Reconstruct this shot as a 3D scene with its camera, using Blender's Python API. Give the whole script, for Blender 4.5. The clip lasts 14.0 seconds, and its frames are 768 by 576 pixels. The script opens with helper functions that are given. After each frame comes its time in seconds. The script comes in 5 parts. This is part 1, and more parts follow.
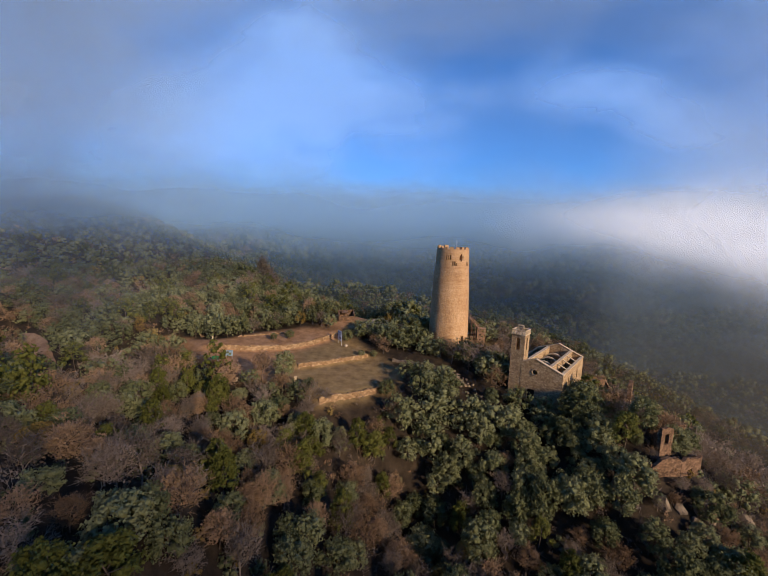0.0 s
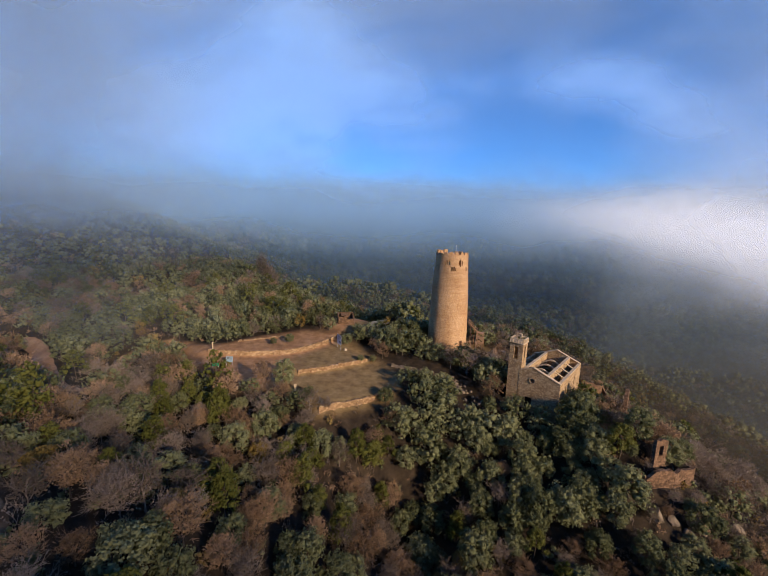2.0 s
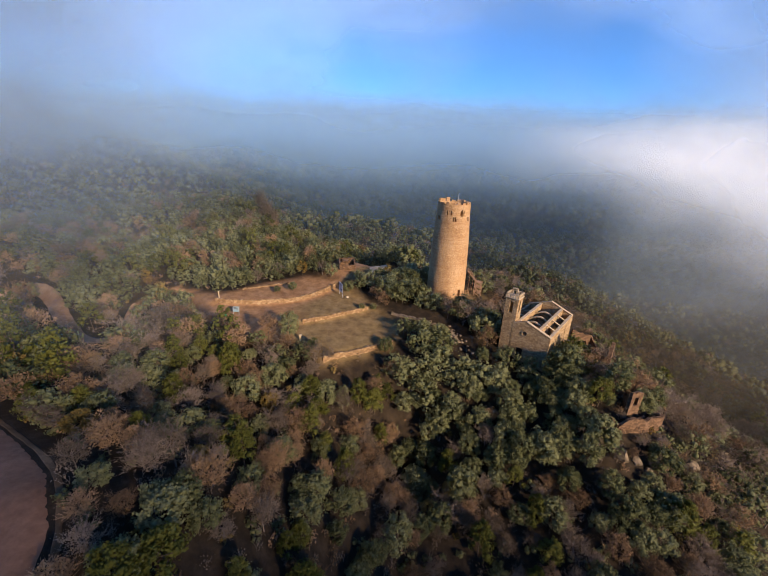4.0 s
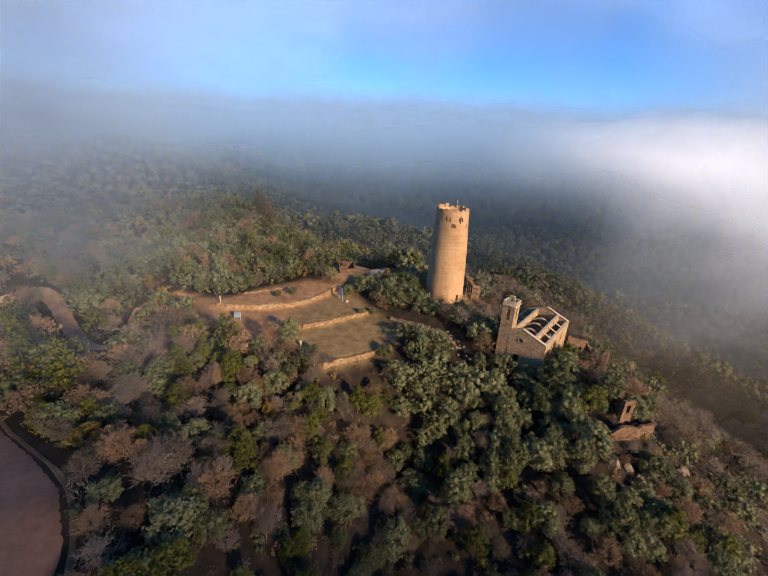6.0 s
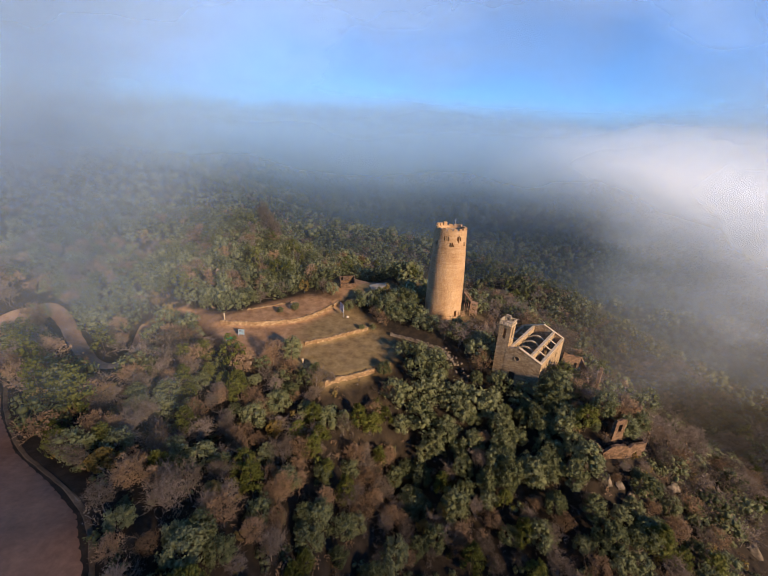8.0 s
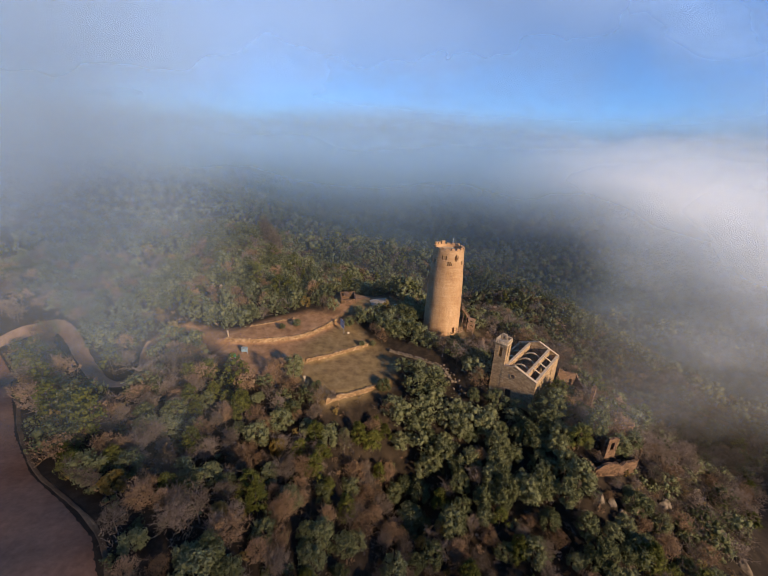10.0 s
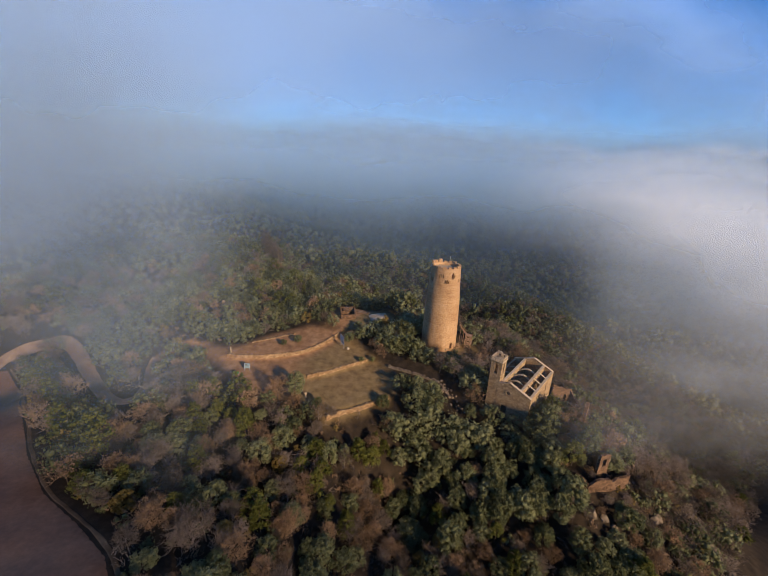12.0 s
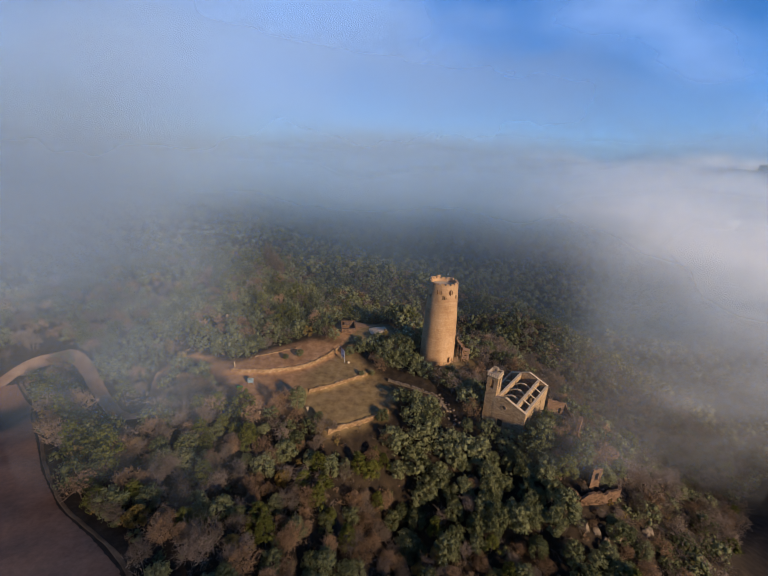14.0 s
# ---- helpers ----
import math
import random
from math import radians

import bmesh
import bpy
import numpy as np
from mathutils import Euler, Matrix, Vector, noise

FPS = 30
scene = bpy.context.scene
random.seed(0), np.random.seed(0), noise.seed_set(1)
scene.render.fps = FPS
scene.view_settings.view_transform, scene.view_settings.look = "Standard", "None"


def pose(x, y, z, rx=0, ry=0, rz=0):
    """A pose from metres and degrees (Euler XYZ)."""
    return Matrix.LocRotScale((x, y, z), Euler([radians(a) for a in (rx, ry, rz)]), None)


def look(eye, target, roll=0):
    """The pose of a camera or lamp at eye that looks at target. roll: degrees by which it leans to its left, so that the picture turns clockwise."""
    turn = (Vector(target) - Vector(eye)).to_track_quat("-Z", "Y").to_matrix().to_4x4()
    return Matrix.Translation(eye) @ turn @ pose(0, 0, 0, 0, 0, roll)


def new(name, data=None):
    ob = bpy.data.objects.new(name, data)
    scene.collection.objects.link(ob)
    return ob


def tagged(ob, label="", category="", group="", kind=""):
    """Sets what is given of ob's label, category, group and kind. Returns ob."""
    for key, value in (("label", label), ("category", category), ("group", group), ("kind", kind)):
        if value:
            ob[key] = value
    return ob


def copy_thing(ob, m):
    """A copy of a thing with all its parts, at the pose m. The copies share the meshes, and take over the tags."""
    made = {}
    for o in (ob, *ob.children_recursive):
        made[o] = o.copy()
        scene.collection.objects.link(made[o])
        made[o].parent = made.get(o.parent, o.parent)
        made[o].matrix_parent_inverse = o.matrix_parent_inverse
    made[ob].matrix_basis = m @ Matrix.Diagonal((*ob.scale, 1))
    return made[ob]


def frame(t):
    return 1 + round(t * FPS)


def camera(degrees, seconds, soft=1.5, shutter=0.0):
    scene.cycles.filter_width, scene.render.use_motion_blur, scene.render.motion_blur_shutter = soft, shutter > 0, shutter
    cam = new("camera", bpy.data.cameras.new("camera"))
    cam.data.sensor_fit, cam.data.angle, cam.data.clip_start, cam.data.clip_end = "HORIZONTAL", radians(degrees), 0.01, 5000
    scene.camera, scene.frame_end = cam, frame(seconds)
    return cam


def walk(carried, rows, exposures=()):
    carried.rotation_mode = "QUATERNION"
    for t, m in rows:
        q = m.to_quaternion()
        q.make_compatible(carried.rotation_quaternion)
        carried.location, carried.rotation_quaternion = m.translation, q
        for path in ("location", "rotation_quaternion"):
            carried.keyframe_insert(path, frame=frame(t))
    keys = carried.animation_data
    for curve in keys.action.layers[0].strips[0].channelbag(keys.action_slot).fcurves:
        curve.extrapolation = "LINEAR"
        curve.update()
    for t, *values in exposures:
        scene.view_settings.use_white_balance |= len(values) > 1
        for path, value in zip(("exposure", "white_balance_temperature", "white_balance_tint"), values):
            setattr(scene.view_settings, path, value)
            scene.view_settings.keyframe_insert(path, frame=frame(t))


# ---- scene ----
cam = camera(91.7, 14.0, 0.7)
PATH = [
    (0, (-20.679, -131.083, 33.854), (-20.722, -129.099, 33.605), 2.1),
    (0.5, (-20.689, -131.016, 34.621), (-20.734, -129.032, 34.372), 2.1),
    (1, (-20.7, -130.901, 35.715), (-20.743, -128.917, 35.467), 2.1),
    (1.5, (-20.711, -130.762, 37.175), (-20.753, -128.779, 36.918), 2.1),
    (2, (-20.722, -130.617, 39.017), (-20.761, -128.641, 38.714), 2.2),
    (2.5, (-20.732, -130.483, 41.32), (-20.769, -128.527, 40.907), 2.3),
    (3, (-20.743, -130.373, 44.045), (-20.778, -128.451, 43.493), 2.4),
    (5.5, (-20.797, -130.444, 50.519), (-20.82, -128.58, 49.794), 2.8),
    (6, (-20.807, -130.606, 51.967), (-20.832, -128.741, 51.246), 2.8),
    (6.5, (-20.818, -130.818, 53.509), (-20.844, -128.952, 52.788), 2.8),
    (7, (-20.829, -131.077, 55.053), (-20.855, -129.21, 54.335), 2.8),
    (7.5, (-20.84, -131.38, 56.567), (-20.867, -129.513, 55.851), 2.8),
    (8, (-20.85, -131.724, 58.059), (-20.878, -129.855, 57.347), 2.8),
    (10.5, (-20.904, -133.949, 64.742), (-20.934, -132.067, 64.065), 2.8),
    (11, (-20.915, -134.48, 65.921), (-20.944, -132.595, 65.254), 2.8),
    (11.5, (-20.925, -135.04, 67.106), (-20.954, -133.151, 66.447), 2.7),
    (12, (-20.936, -135.631, 68.471), (-20.964, -133.741, 67.819), 2.8),
    (12.5, (-20.947, -136.26, 69.76), (-20.975, -134.367, 69.115), 2.8),
    (13, (-20.958, -136.934, 71.075), (-20.985, -135.038, 70.438), 2.8),
    (13.5, (-20.968, -137.662, 72.247), (-20.996, -135.764, 71.618), 2.8),
    (14, (-20.979, -138.458, 73.489), (-21.008, -136.557, 72.867), 2.8),
]
walk(cam, [(t, look(eye, target, roll)) for t, eye, target, roll in PATH], [(0, 0.28, 6050, 10), (1.5, 0.32, 6050, 10), (3.5, 0.56, 6250, 10), (5.5, 0.72, 6400, 10), (8, 0.62, 6450, 10), (10.5, 0.4, 6450, 10), (14, 0.18, 6400, 10)])

# ---- light ----
SUN = Vector((0.61, -0.72, 0.33)).normalized()
world = bpy.data.worlds.new("sky")
scene.world = world
world.use_nodes = True
wn = world.node_tree
sky = wn.nodes.new("ShaderNodeTexSky")
sky.sky_type, sky.sun_disc = "NISHITA", False
sky.sun_elevation, sky.sun_rotation = math.asin(SUN.z), math.atan2(SUN.x, SUN.y)
sky.altitude, sky.air_density, sky.dust_density, sky.ozone_density = 900, 0.85, 0.0, 8.0
wn.nodes["Background"].inputs["Strength"].default_value = 0.15
rich = wn.nodes.new("ShaderNodeHueSaturation")
rich.inputs["Saturation"].default_value = 1.06
wn.links.new(sky.outputs[0], rich.inputs["Color"])
wn.links.new(rich.outputs[0], wn.nodes["Background"].inputs["Color"])
sun = new("sun", bpy.data.lights.new("sun", "SUN"))
sun.data.energy, sun.data.angle, sun.data.color = 5.0, radians(5), (1.0, 0.76, 0.52)
sun.matrix_world = look(SUN * 500, (0, 0, 0))
scene.cycles.transparent_max_bounces = 24

# ---- the lie of the land: knolls and hollows as (x, y, reach, height) ----
KNOLLS = [
    (6, -1, 34, 16.0), (-56, -22, 18, 12.2), (19, -31, 17, 5.6), (39, -51, 19, 18.3), (-15, -49, 23, 9.2),
    (-84, -86, 34, 7.0), (-49, -93, 20, 9.2), (72, -34, 21, 12.9), (-110, 41, 51, 0.9), (-37, 22, 24, 9.2),
    (-117, -132, 56, 13.4), (26, 20, 24, 8.3), (58, 8, 27, 13.2), (-11, 46, 15, 21.4), (-62, -121, 32, 14.8),
    (44, -16, 20, 9.4)]
HOLLOWS = [
    (-51, -20, 9, -8.5), (-14, -56, 14, -21.7), (103, 23, 50, -35.1), (3, 82, 43, -39.6), (-171, -36, 35, -35.9),
    (-98, -26, 16, -6.3), (-4, -93, 23, -17.9), (-77, 109, 30, -25.3), (90, -121, 29, -18.9), (-139, 42, 24, -17.4)]
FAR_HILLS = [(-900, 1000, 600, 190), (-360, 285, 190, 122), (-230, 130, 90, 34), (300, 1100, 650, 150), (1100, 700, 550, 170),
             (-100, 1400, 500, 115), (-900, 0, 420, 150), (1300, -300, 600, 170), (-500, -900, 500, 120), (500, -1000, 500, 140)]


def knolls(x, y):
    z = -15.78 + -0.175 * x + 0.109 * y
    for a, b, r, h in KNOLLS + HOLLOWS:
        z = z + h * np.exp(-((x - a) ** 2 + (y - b) ** 2) / (r * r))
    return z


def far_land(x, y):
    z = -110.0 + 0 * x
    for a, b, r, h in FAR_HILLS:
        z = z + h * np.exp(-((x - a) ** 2 + (y - b) ** 2) / (r * r))
    return z


# dry-stone terrace walls: the line of each (uphill to its left when walked in this order) and its height
TERRACES = [
    ([(-77.5, -19), (-69, -17.6), (-60, -14.6), (-51, -9.5), (-45.2, -2.2), (-41, 5)], 1.5),
    ([(-47.7, -24.4), (-42, -21), (-36, -16.6), (-28, -10.5)], 1.4),
    ([(-38, -41.8), (-34.3, -39.1), (-30.2, -36.8), (-24.6, -33.4), (-19.4, -29.8)], 1.7),
]


def wall_side(x, y, line):
    """Distance from a line of wall, positive uphill, and how far inside its ends a place lies."""
    best, sign, inside = 1e9 + 0 * x, 1.0 + 0 * x, 0 * x
    for (ax, ay), (bx, by) in zip(line, line[1:]):
        dx, dy = bx - ax, by - ay
        n = math.hypot(dx, dy)
        s = ((x - ax) * dx + (y - ay) * dy) / (n * n)
        c = np.clip(s, 0, 1)
        d = np.hypot(x - ax - c * dx, y - ay - c * dy)
        side = np.sign((y - ay) * dx - (x - ax) * dy)
        near = d < best
        best, sign = np.where(near, d, best), np.where(near, side, sign)
    ends = np.minimum(np.hypot(x - line[0][0], y - line[0][1]), np.hypot(x - line[-1][0], y - line[-1][1]))
    return best * sign, ends


SHELF = [(-87, -12), (-80, -22), (-70, -31), (-58, -38), (-47, -38), (-38, -44), (-19, -32), (-16, -21), (-28, -6), (-39, 7), (-55, 9), (-68, 0), (-76, -10)]


def inside(x, y, ring):
    hit = np.zeros(np.shape(x), bool)
    for (ax, ay), (bx, by) in zip(ring, ring[1:] + ring[:1]):
        cross = (ay > y) != (by > y)
        hit ^= cross & (x < (bx - ax) * (y - ay) / (by - ay + 1e-9) + ax)
    return hit


def off_line(x, y, line):
    d = 1e9 + 0 * x
    for (ax, ay), (bx, by) in zip(line, line[1:]):
        dx, dy = bx - ax, by - ay
        s = np.clip(((x - ax) * dx + (y - ay) * dy) / (dx * dx + dy * dy), 0, 1)
        d = np.minimum(d, np.hypot(x - ax - s * dx, y - ay - s * dy))
    return d


def shading_ridge(x, y):
    """A long unseen ridge added to the south-east to block the low sun and shade the lower slope."""
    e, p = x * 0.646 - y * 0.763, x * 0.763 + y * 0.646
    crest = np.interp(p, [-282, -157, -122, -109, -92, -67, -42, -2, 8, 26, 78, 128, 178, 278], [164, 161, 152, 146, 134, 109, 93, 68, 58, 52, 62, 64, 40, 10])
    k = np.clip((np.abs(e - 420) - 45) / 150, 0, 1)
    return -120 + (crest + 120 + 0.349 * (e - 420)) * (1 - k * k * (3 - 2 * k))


def land(x, y):
    """Height of the ground."""
    x, y = np.asarray(x, float), np.asarray(y, float)
    r = np.hypot(x + 20, y + 20)
    k = np.clip((r - 140) / 150, 0, 1)
    k = k * k * (3 - 2 * k)
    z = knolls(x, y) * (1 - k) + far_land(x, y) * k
    z = np.where(r > 200, np.maximum(z, shading_ridge(x, y)), z)
    shelf = -3.3 - 0.09 * (x + 49) + 0.1 * (y + 18)
    d = off_line(x, y, SHELF + SHELF[:1]) * np.where(inside(x, y, SHELF), 1, -1)
    d = np.clip(0.5 + d / 12, 0, 1)
    z = z + (shelf - z) * d * d * (3 - 2 * d)
    for line, h in TERRACES:
        s, ends = wall_side(x, y, line)
        z = z + 0.5 * h * np.clip(s / 0.45, -1, 1) * np.exp(-np.abs(s) / 7.0) * np.where(np.abs(s) > ends * 0.98, np.exp(-ends / 4.0), 1.0)
    z = z + 0.25 * np.sin(x * 0.31 + 1.3 * np.sin(y * 0.23)) * np.sin(y * 0.27 + np.cos(x * 0.19)) * np.clip((r - 60) / 40, 0, 1)
    z = z + 5.0 * k * np.sin(x * 0.021 + np.sin(y * 0.013) * 2) * np.sin(y * 0.019 + 1.0)
    return z


def at(x, y):
    return float(land(x, y))


# ---- materials ----
def material(name, rough=0.9):
    m = bpy.data.materials.new(name)
    m.use_nodes = True
    b = m.node_tree.nodes["Principled BSDF"]
    b.inputs["Roughness"].default_value = rough
    b.inputs["Specular IOR Level"].default_value = 0.2
    return m, m.node_tree, b


def node(nt, kind, ins=None, **props):
    n = nt.nodes.new("ShaderNode" + kind)
    for k, v in props.items():
        setattr(n, k, v)
    for k, v in (ins or {}).items():
        if isinstance(v, bpy.types.NodeSocket):
            nt.links.new(v, n.inputs[k])
        else:
            n.inputs[k].default_value = v
    return n


def place(nt, scale=(1, 1, 1)):
    return node(nt, "Mapping", {0: node(nt, "TexCoord").outputs["Object"], 3: scale}).outputs[0]


def grain(nt, where, scale, detail=4.0, rough=0.6):
    return node(nt, "TexNoise", {"Vector": where, "Scale": scale, "Detail": detail, "Roughness": rough}).outputs["Fac"]


def ramp(nt, fac, stops):
    n = node(nt, "ValToRGB", {0: fac})
    e = n.color_ramp.elements
    e[0].position, e[0].color = stops[0][0], (*stops[0][1], 1)
    e[1].position, e[1].color = stops[-1][0], (*stops[-1][1], 1)
    for p, c in stops[1:-1]:
        e.new(p).color = (*c, 1)
    return n.outputs[0]


def mix(nt, fac, a, b, kind="MIX"):
    n = node(nt, "Mix", data_type="RGBA", blend_type=kind)
    for i, v in ((0, fac), (6, a), (7, b)):
        if isinstance(v, bpy.types.NodeSocket):
            nt.links.new(v, n.inputs[i])
        else:
            n.inputs[i].default_value = (*v, 1) if isinstance(v, tuple) else v
    return n.outputs[2]


def bump(nt, b, height, strength, distance):
    n = node(nt, "Bump", {"Height": height, "Strength": strength, "Distance": distance})
    nt.links.new(n.outputs[0], b.inputs["Normal"])


def maths(nt, op, a, b=None, c=None):
    ins = {0: a}
    if b is not None:
        ins[1] = b
    if c is not None:
        ins[2] = c
    return node(nt, "Math", ins, operation=op).outputs[0]


def earth_material(name, dark, mid, pale, patch=0.06, fine=1.5):
    m, nt, b = material(name, 0.95)
    w = place(nt)
    big, small = grain(nt, w, patch, 5), grain(nt, w, fine, 6, 0.7)
    c = ramp(nt, big, [(0.32, dark), (0.5, mid), (0.68, pale)])
    c = mix(nt, 0.55, c, ramp(nt, small, [(0.3, (0.35, 0.35, 0.35)), (0.7, (1.0, 1.0, 1.0))]), "MULTIPLY")
    nt.links.new(c, b.inputs["Base Color"])
    bump(nt, b, small, 0.5, 0.15)
    return m


def stone_material(name, dark, mid, pale, scale=2.2, flat=1.7, joint=0.5):
    """Rubble masonry in rough courses, with weathered patches."""
    m, nt, b = material(name, 0.92)
    w = place(nt, (1, 1, flat))
    warp = node(nt, "TexNoise", {"Vector": w, "Scale": 1.1, "Detail": 2})
    wv = mix(nt, 0.12, w, warp.outputs["Color"], "ADD")
    cell = node(nt, "TexVoronoi", {"Vector": wv, "Scale": scale}, feature="F1")
    edge = node(nt, "TexVoronoi", {"Vector": wv, "Scale": scale}, feature="DISTANCE_TO_EDGE")
    big = grain(nt, place(nt, (1, 1, 1.8)), 0.22, 5, 0.65)
    tone = node(nt, "SeparateColor", {0: cell.outputs["Color"]}).outputs[0]
    v = maths(nt, "ADD", maths(nt, "MULTIPLY", big, 0.6), maths(nt, "MULTIPLY", tone, 0.4))
    c = ramp(nt, v, [(0.25, dark), (0.5, mid), (0.75, pale)])
    gap = ramp(nt, edge.outputs["Distance"], [(0.0, (1 - joint,) * 3), (0.09, (1, 1, 1))])
    c = mix(nt, 1.0, c, gap, "MULTIPLY")
    c = mix(nt, 0.35, c, ramp(nt, grain(nt, place(nt), 3.0, 5, 0.7), [(0.3, (0.4, 0.4, 0.4)), (0.65, (1, 1, 1))]), "MULTIPLY")
    nt.links.new(c, b.inputs["Base Color"])
    bump(nt, b, gap, 0.6, 0.08)
    return m


def tower_material():
    """Small golden rubble laid in level courses, patched with smoother lime render."""
    m, nt, b = material("tower_stone", 0.92)
    w = place(nt, (1, 1, 2.4))
    cell = node(nt, "TexVoronoi", {"Vector": mix(nt, 0.08, w, node(nt, "TexNoise", {"Vector": w, "Scale": 1.3}).outputs["Color"], "ADD"), "Scale": 2.6}, feature="F1")
    edge = node(nt, "TexVoronoi", {"Vector": w, "Scale": 2.6}, feature="DISTANCE_TO_EDGE").outputs["Distance"]
    course = grain(nt, place(nt, (0.12, 0.12, 1.6)), 1.0, 5, 0.7)
    patch = grain(nt, place(nt, (1, 1, 0.55)), 0.2, 5, 0.6)
    tone = node(nt, "SeparateColor", {0: cell.outputs["Color"]}).outputs[0]
    v = maths(nt, "ADD", maths(nt, "MULTIPLY", patch, 0.45), maths(nt, "ADD", maths(nt, "MULTIPLY", course, 0.4), maths(nt, "MULTIPLY", tone, 0.15)))
    c = ramp(nt, v, [(0.33, (0.25, 0.135, 0.062)), (0.47, (0.4, 0.235, 0.112)), (0.62, (0.53, 0.345, 0.185))])
    rubble = ramp(nt, maths(nt, "ADD", maths(nt, "MULTIPLY", course, 0.7), maths(nt, "MULTIPLY", patch, 0.3)), [(0.44, (0, 0, 0)), (0.54, (1, 1, 1))])
    gap = ramp(nt, edge, [(0.0, (0.5, 0.5, 0.5)), (0.07, (1, 1, 1))])
    c = mix(nt, maths(nt, "MULTIPLY", rubble, 0.8), c, mix(nt, 1.0, c, gap, "MULTIPLY"))
    nt.links.new(c, b.inputs["Base Color"])
    bump(nt, b, mix(nt, rubble, (1.0, 1.0, 1.0), gap), 0.5, 0.07)
    return m


def plain_material(name, dark, pale, scale=4.0, rough=0.8, stretch=(1, 1, 1)):
    m, nt, b = material(name, rough)
    n = grain(nt, place(nt, stretch), scale, 5, 0.65)
    nt.links.new(ramp(nt, n, [(0.3, dark), (0.7, pale)]), b.inputs["Base Color"])
    bump(nt, b, n, 0.3, 0.03)
    return m


def leaf_material(name, dark, mid, pale, single, glow=0.3):
    """Foliage. single: trees that are objects of their own take their tone from the object, woods from the tone of each tree."""
    m, nt, b = material(name, 0.6)
    if single:
        tone = node(nt, "ObjectInfo").outputs["Random"]
    else:
        tone = node(nt, "Attribute", attribute_name="tone").outputs["Fac"]
    own = node(nt, "NewGeometry").outputs["Random Per Island"]
    w = place(nt)
    fine, tuft = grain(nt, w, 4.5, 4, 0.75), grain(nt, w, 1.2, 3)
    v = maths(nt, "ADD", maths(nt, "MULTIPLY", tone, 0.55), maths(nt, "MULTIPLY", own, 0.2))
    v = maths(nt, "ADD", v, maths(nt, "MULTIPLY", maths(nt, "ADD", fine, tuft), 0.25))
    c = ramp(nt, v, [(0.15, dark), (0.5, mid), (0.85, pale)])
    nt.links.new(c, b.inputs["Base Color"])
    b.inputs["Specular IOR Level"].default_value = 0.15
    bump(nt, b, fine, 0.9, 0.3)
    t = node(nt, "BsdfTranslucent", {"Color": c})
    s = node(nt, "MixShader", {0: glow, 1: b.outputs[0], 2: t.outputs[0]})
    nt.links.new(s.outputs[0], nt.nodes["Material Output"].inputs["Surface"])
    return m


def ground_material():
    m, nt, b = material("ground", 0.95)
    w = place(nt)
    big, mid, fine = grain(nt, w, 0.05, 5), grain(nt, w, 0.35, 5, 0.65), grain(nt, w, 2.5, 6, 0.7)
    # fallen leaves, darkened so the colour holds the shade between the trees
    shaded_litter = ramp(nt, mid, [(0.3, (0.016, 0.011, 0.007)), (0.5, (0.032, 0.022, 0.013)), (0.7, (0.06, 0.041, 0.024))])
    soil = ramp(nt, mid, [(0.3, (0.21, 0.112, 0.054)), (0.5, (0.32, 0.178, 0.086)), (0.7, (0.41, 0.245, 0.125))])
    grass = ramp(nt, mid, [(0.3, (0.125, 0.088, 0.036)), (0.5, (0.215, 0.15, 0.064)), (0.72, (0.32, 0.22, 0.1))])
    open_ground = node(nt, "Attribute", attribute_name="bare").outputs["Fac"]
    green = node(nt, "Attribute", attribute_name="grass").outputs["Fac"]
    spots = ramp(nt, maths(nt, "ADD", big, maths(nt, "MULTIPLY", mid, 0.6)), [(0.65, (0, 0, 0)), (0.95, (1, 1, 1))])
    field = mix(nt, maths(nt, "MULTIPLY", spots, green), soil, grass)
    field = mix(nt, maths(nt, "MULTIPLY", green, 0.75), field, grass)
    c = mix(nt, open_ground, shaded_litter, field)
    c = mix(nt, 0.5, c, ramp(nt, fine, [(0.3, (0.4, 0.4, 0.4)), (0.7, (1, 1, 1))]), "MULTIPLY")
    nt.links.new(c, b.inputs["Base Color"])
    bump(nt, b, fine, 0.6, 0.2)
    return m


M_GROUND = ground_material()
M_ROAD = earth_material("road_dirt", (0.26, 0.15, 0.085), (0.34, 0.21, 0.125), (0.42, 0.28, 0.17), 0.15, 1.2)
M_FIELD = earth_material("ploughed_soil", (0.19, 0.094, 0.052), (0.275, 0.14, 0.08), (0.35, 0.19, 0.11), 0.05, 0.9)
M_TOWER = tower_material()
M_CHAPEL = stone_material("chapel_stone", (0.25, 0.158, 0.08), (0.39, 0.262, 0.138), (0.52, 0.372, 0.208), 2.0, 1.5, 0.45)
M_COPING = plain_material("pale_plaster", (0.36, 0.265, 0.155), (0.58, 0.45, 0.29), 1.5)
M_RUIN = stone_material("ruin_stone", (0.085, 0.05, 0.028), (0.165, 0.096, 0.055), (0.25, 0.155, 0.092), 1.6, 1.4, 0.55)
M_DRY = stone_material("dry_stone", (0.2, 0.115, 0.055), (0.31, 0.195, 0.1), (0.45, 0.31, 0.175), 1.4, 1.3, 0.35)
M_ROCK = plain_material("sandstone", (0.055, 0.043, 0.031), (0.27, 0.205, 0.14), 0.9, 0.95)
M_SLAB = plain_material("pale_rock", (0.33, 0.25, 0.16), (0.52, 0.41, 0.28), 0.35, 0.9)
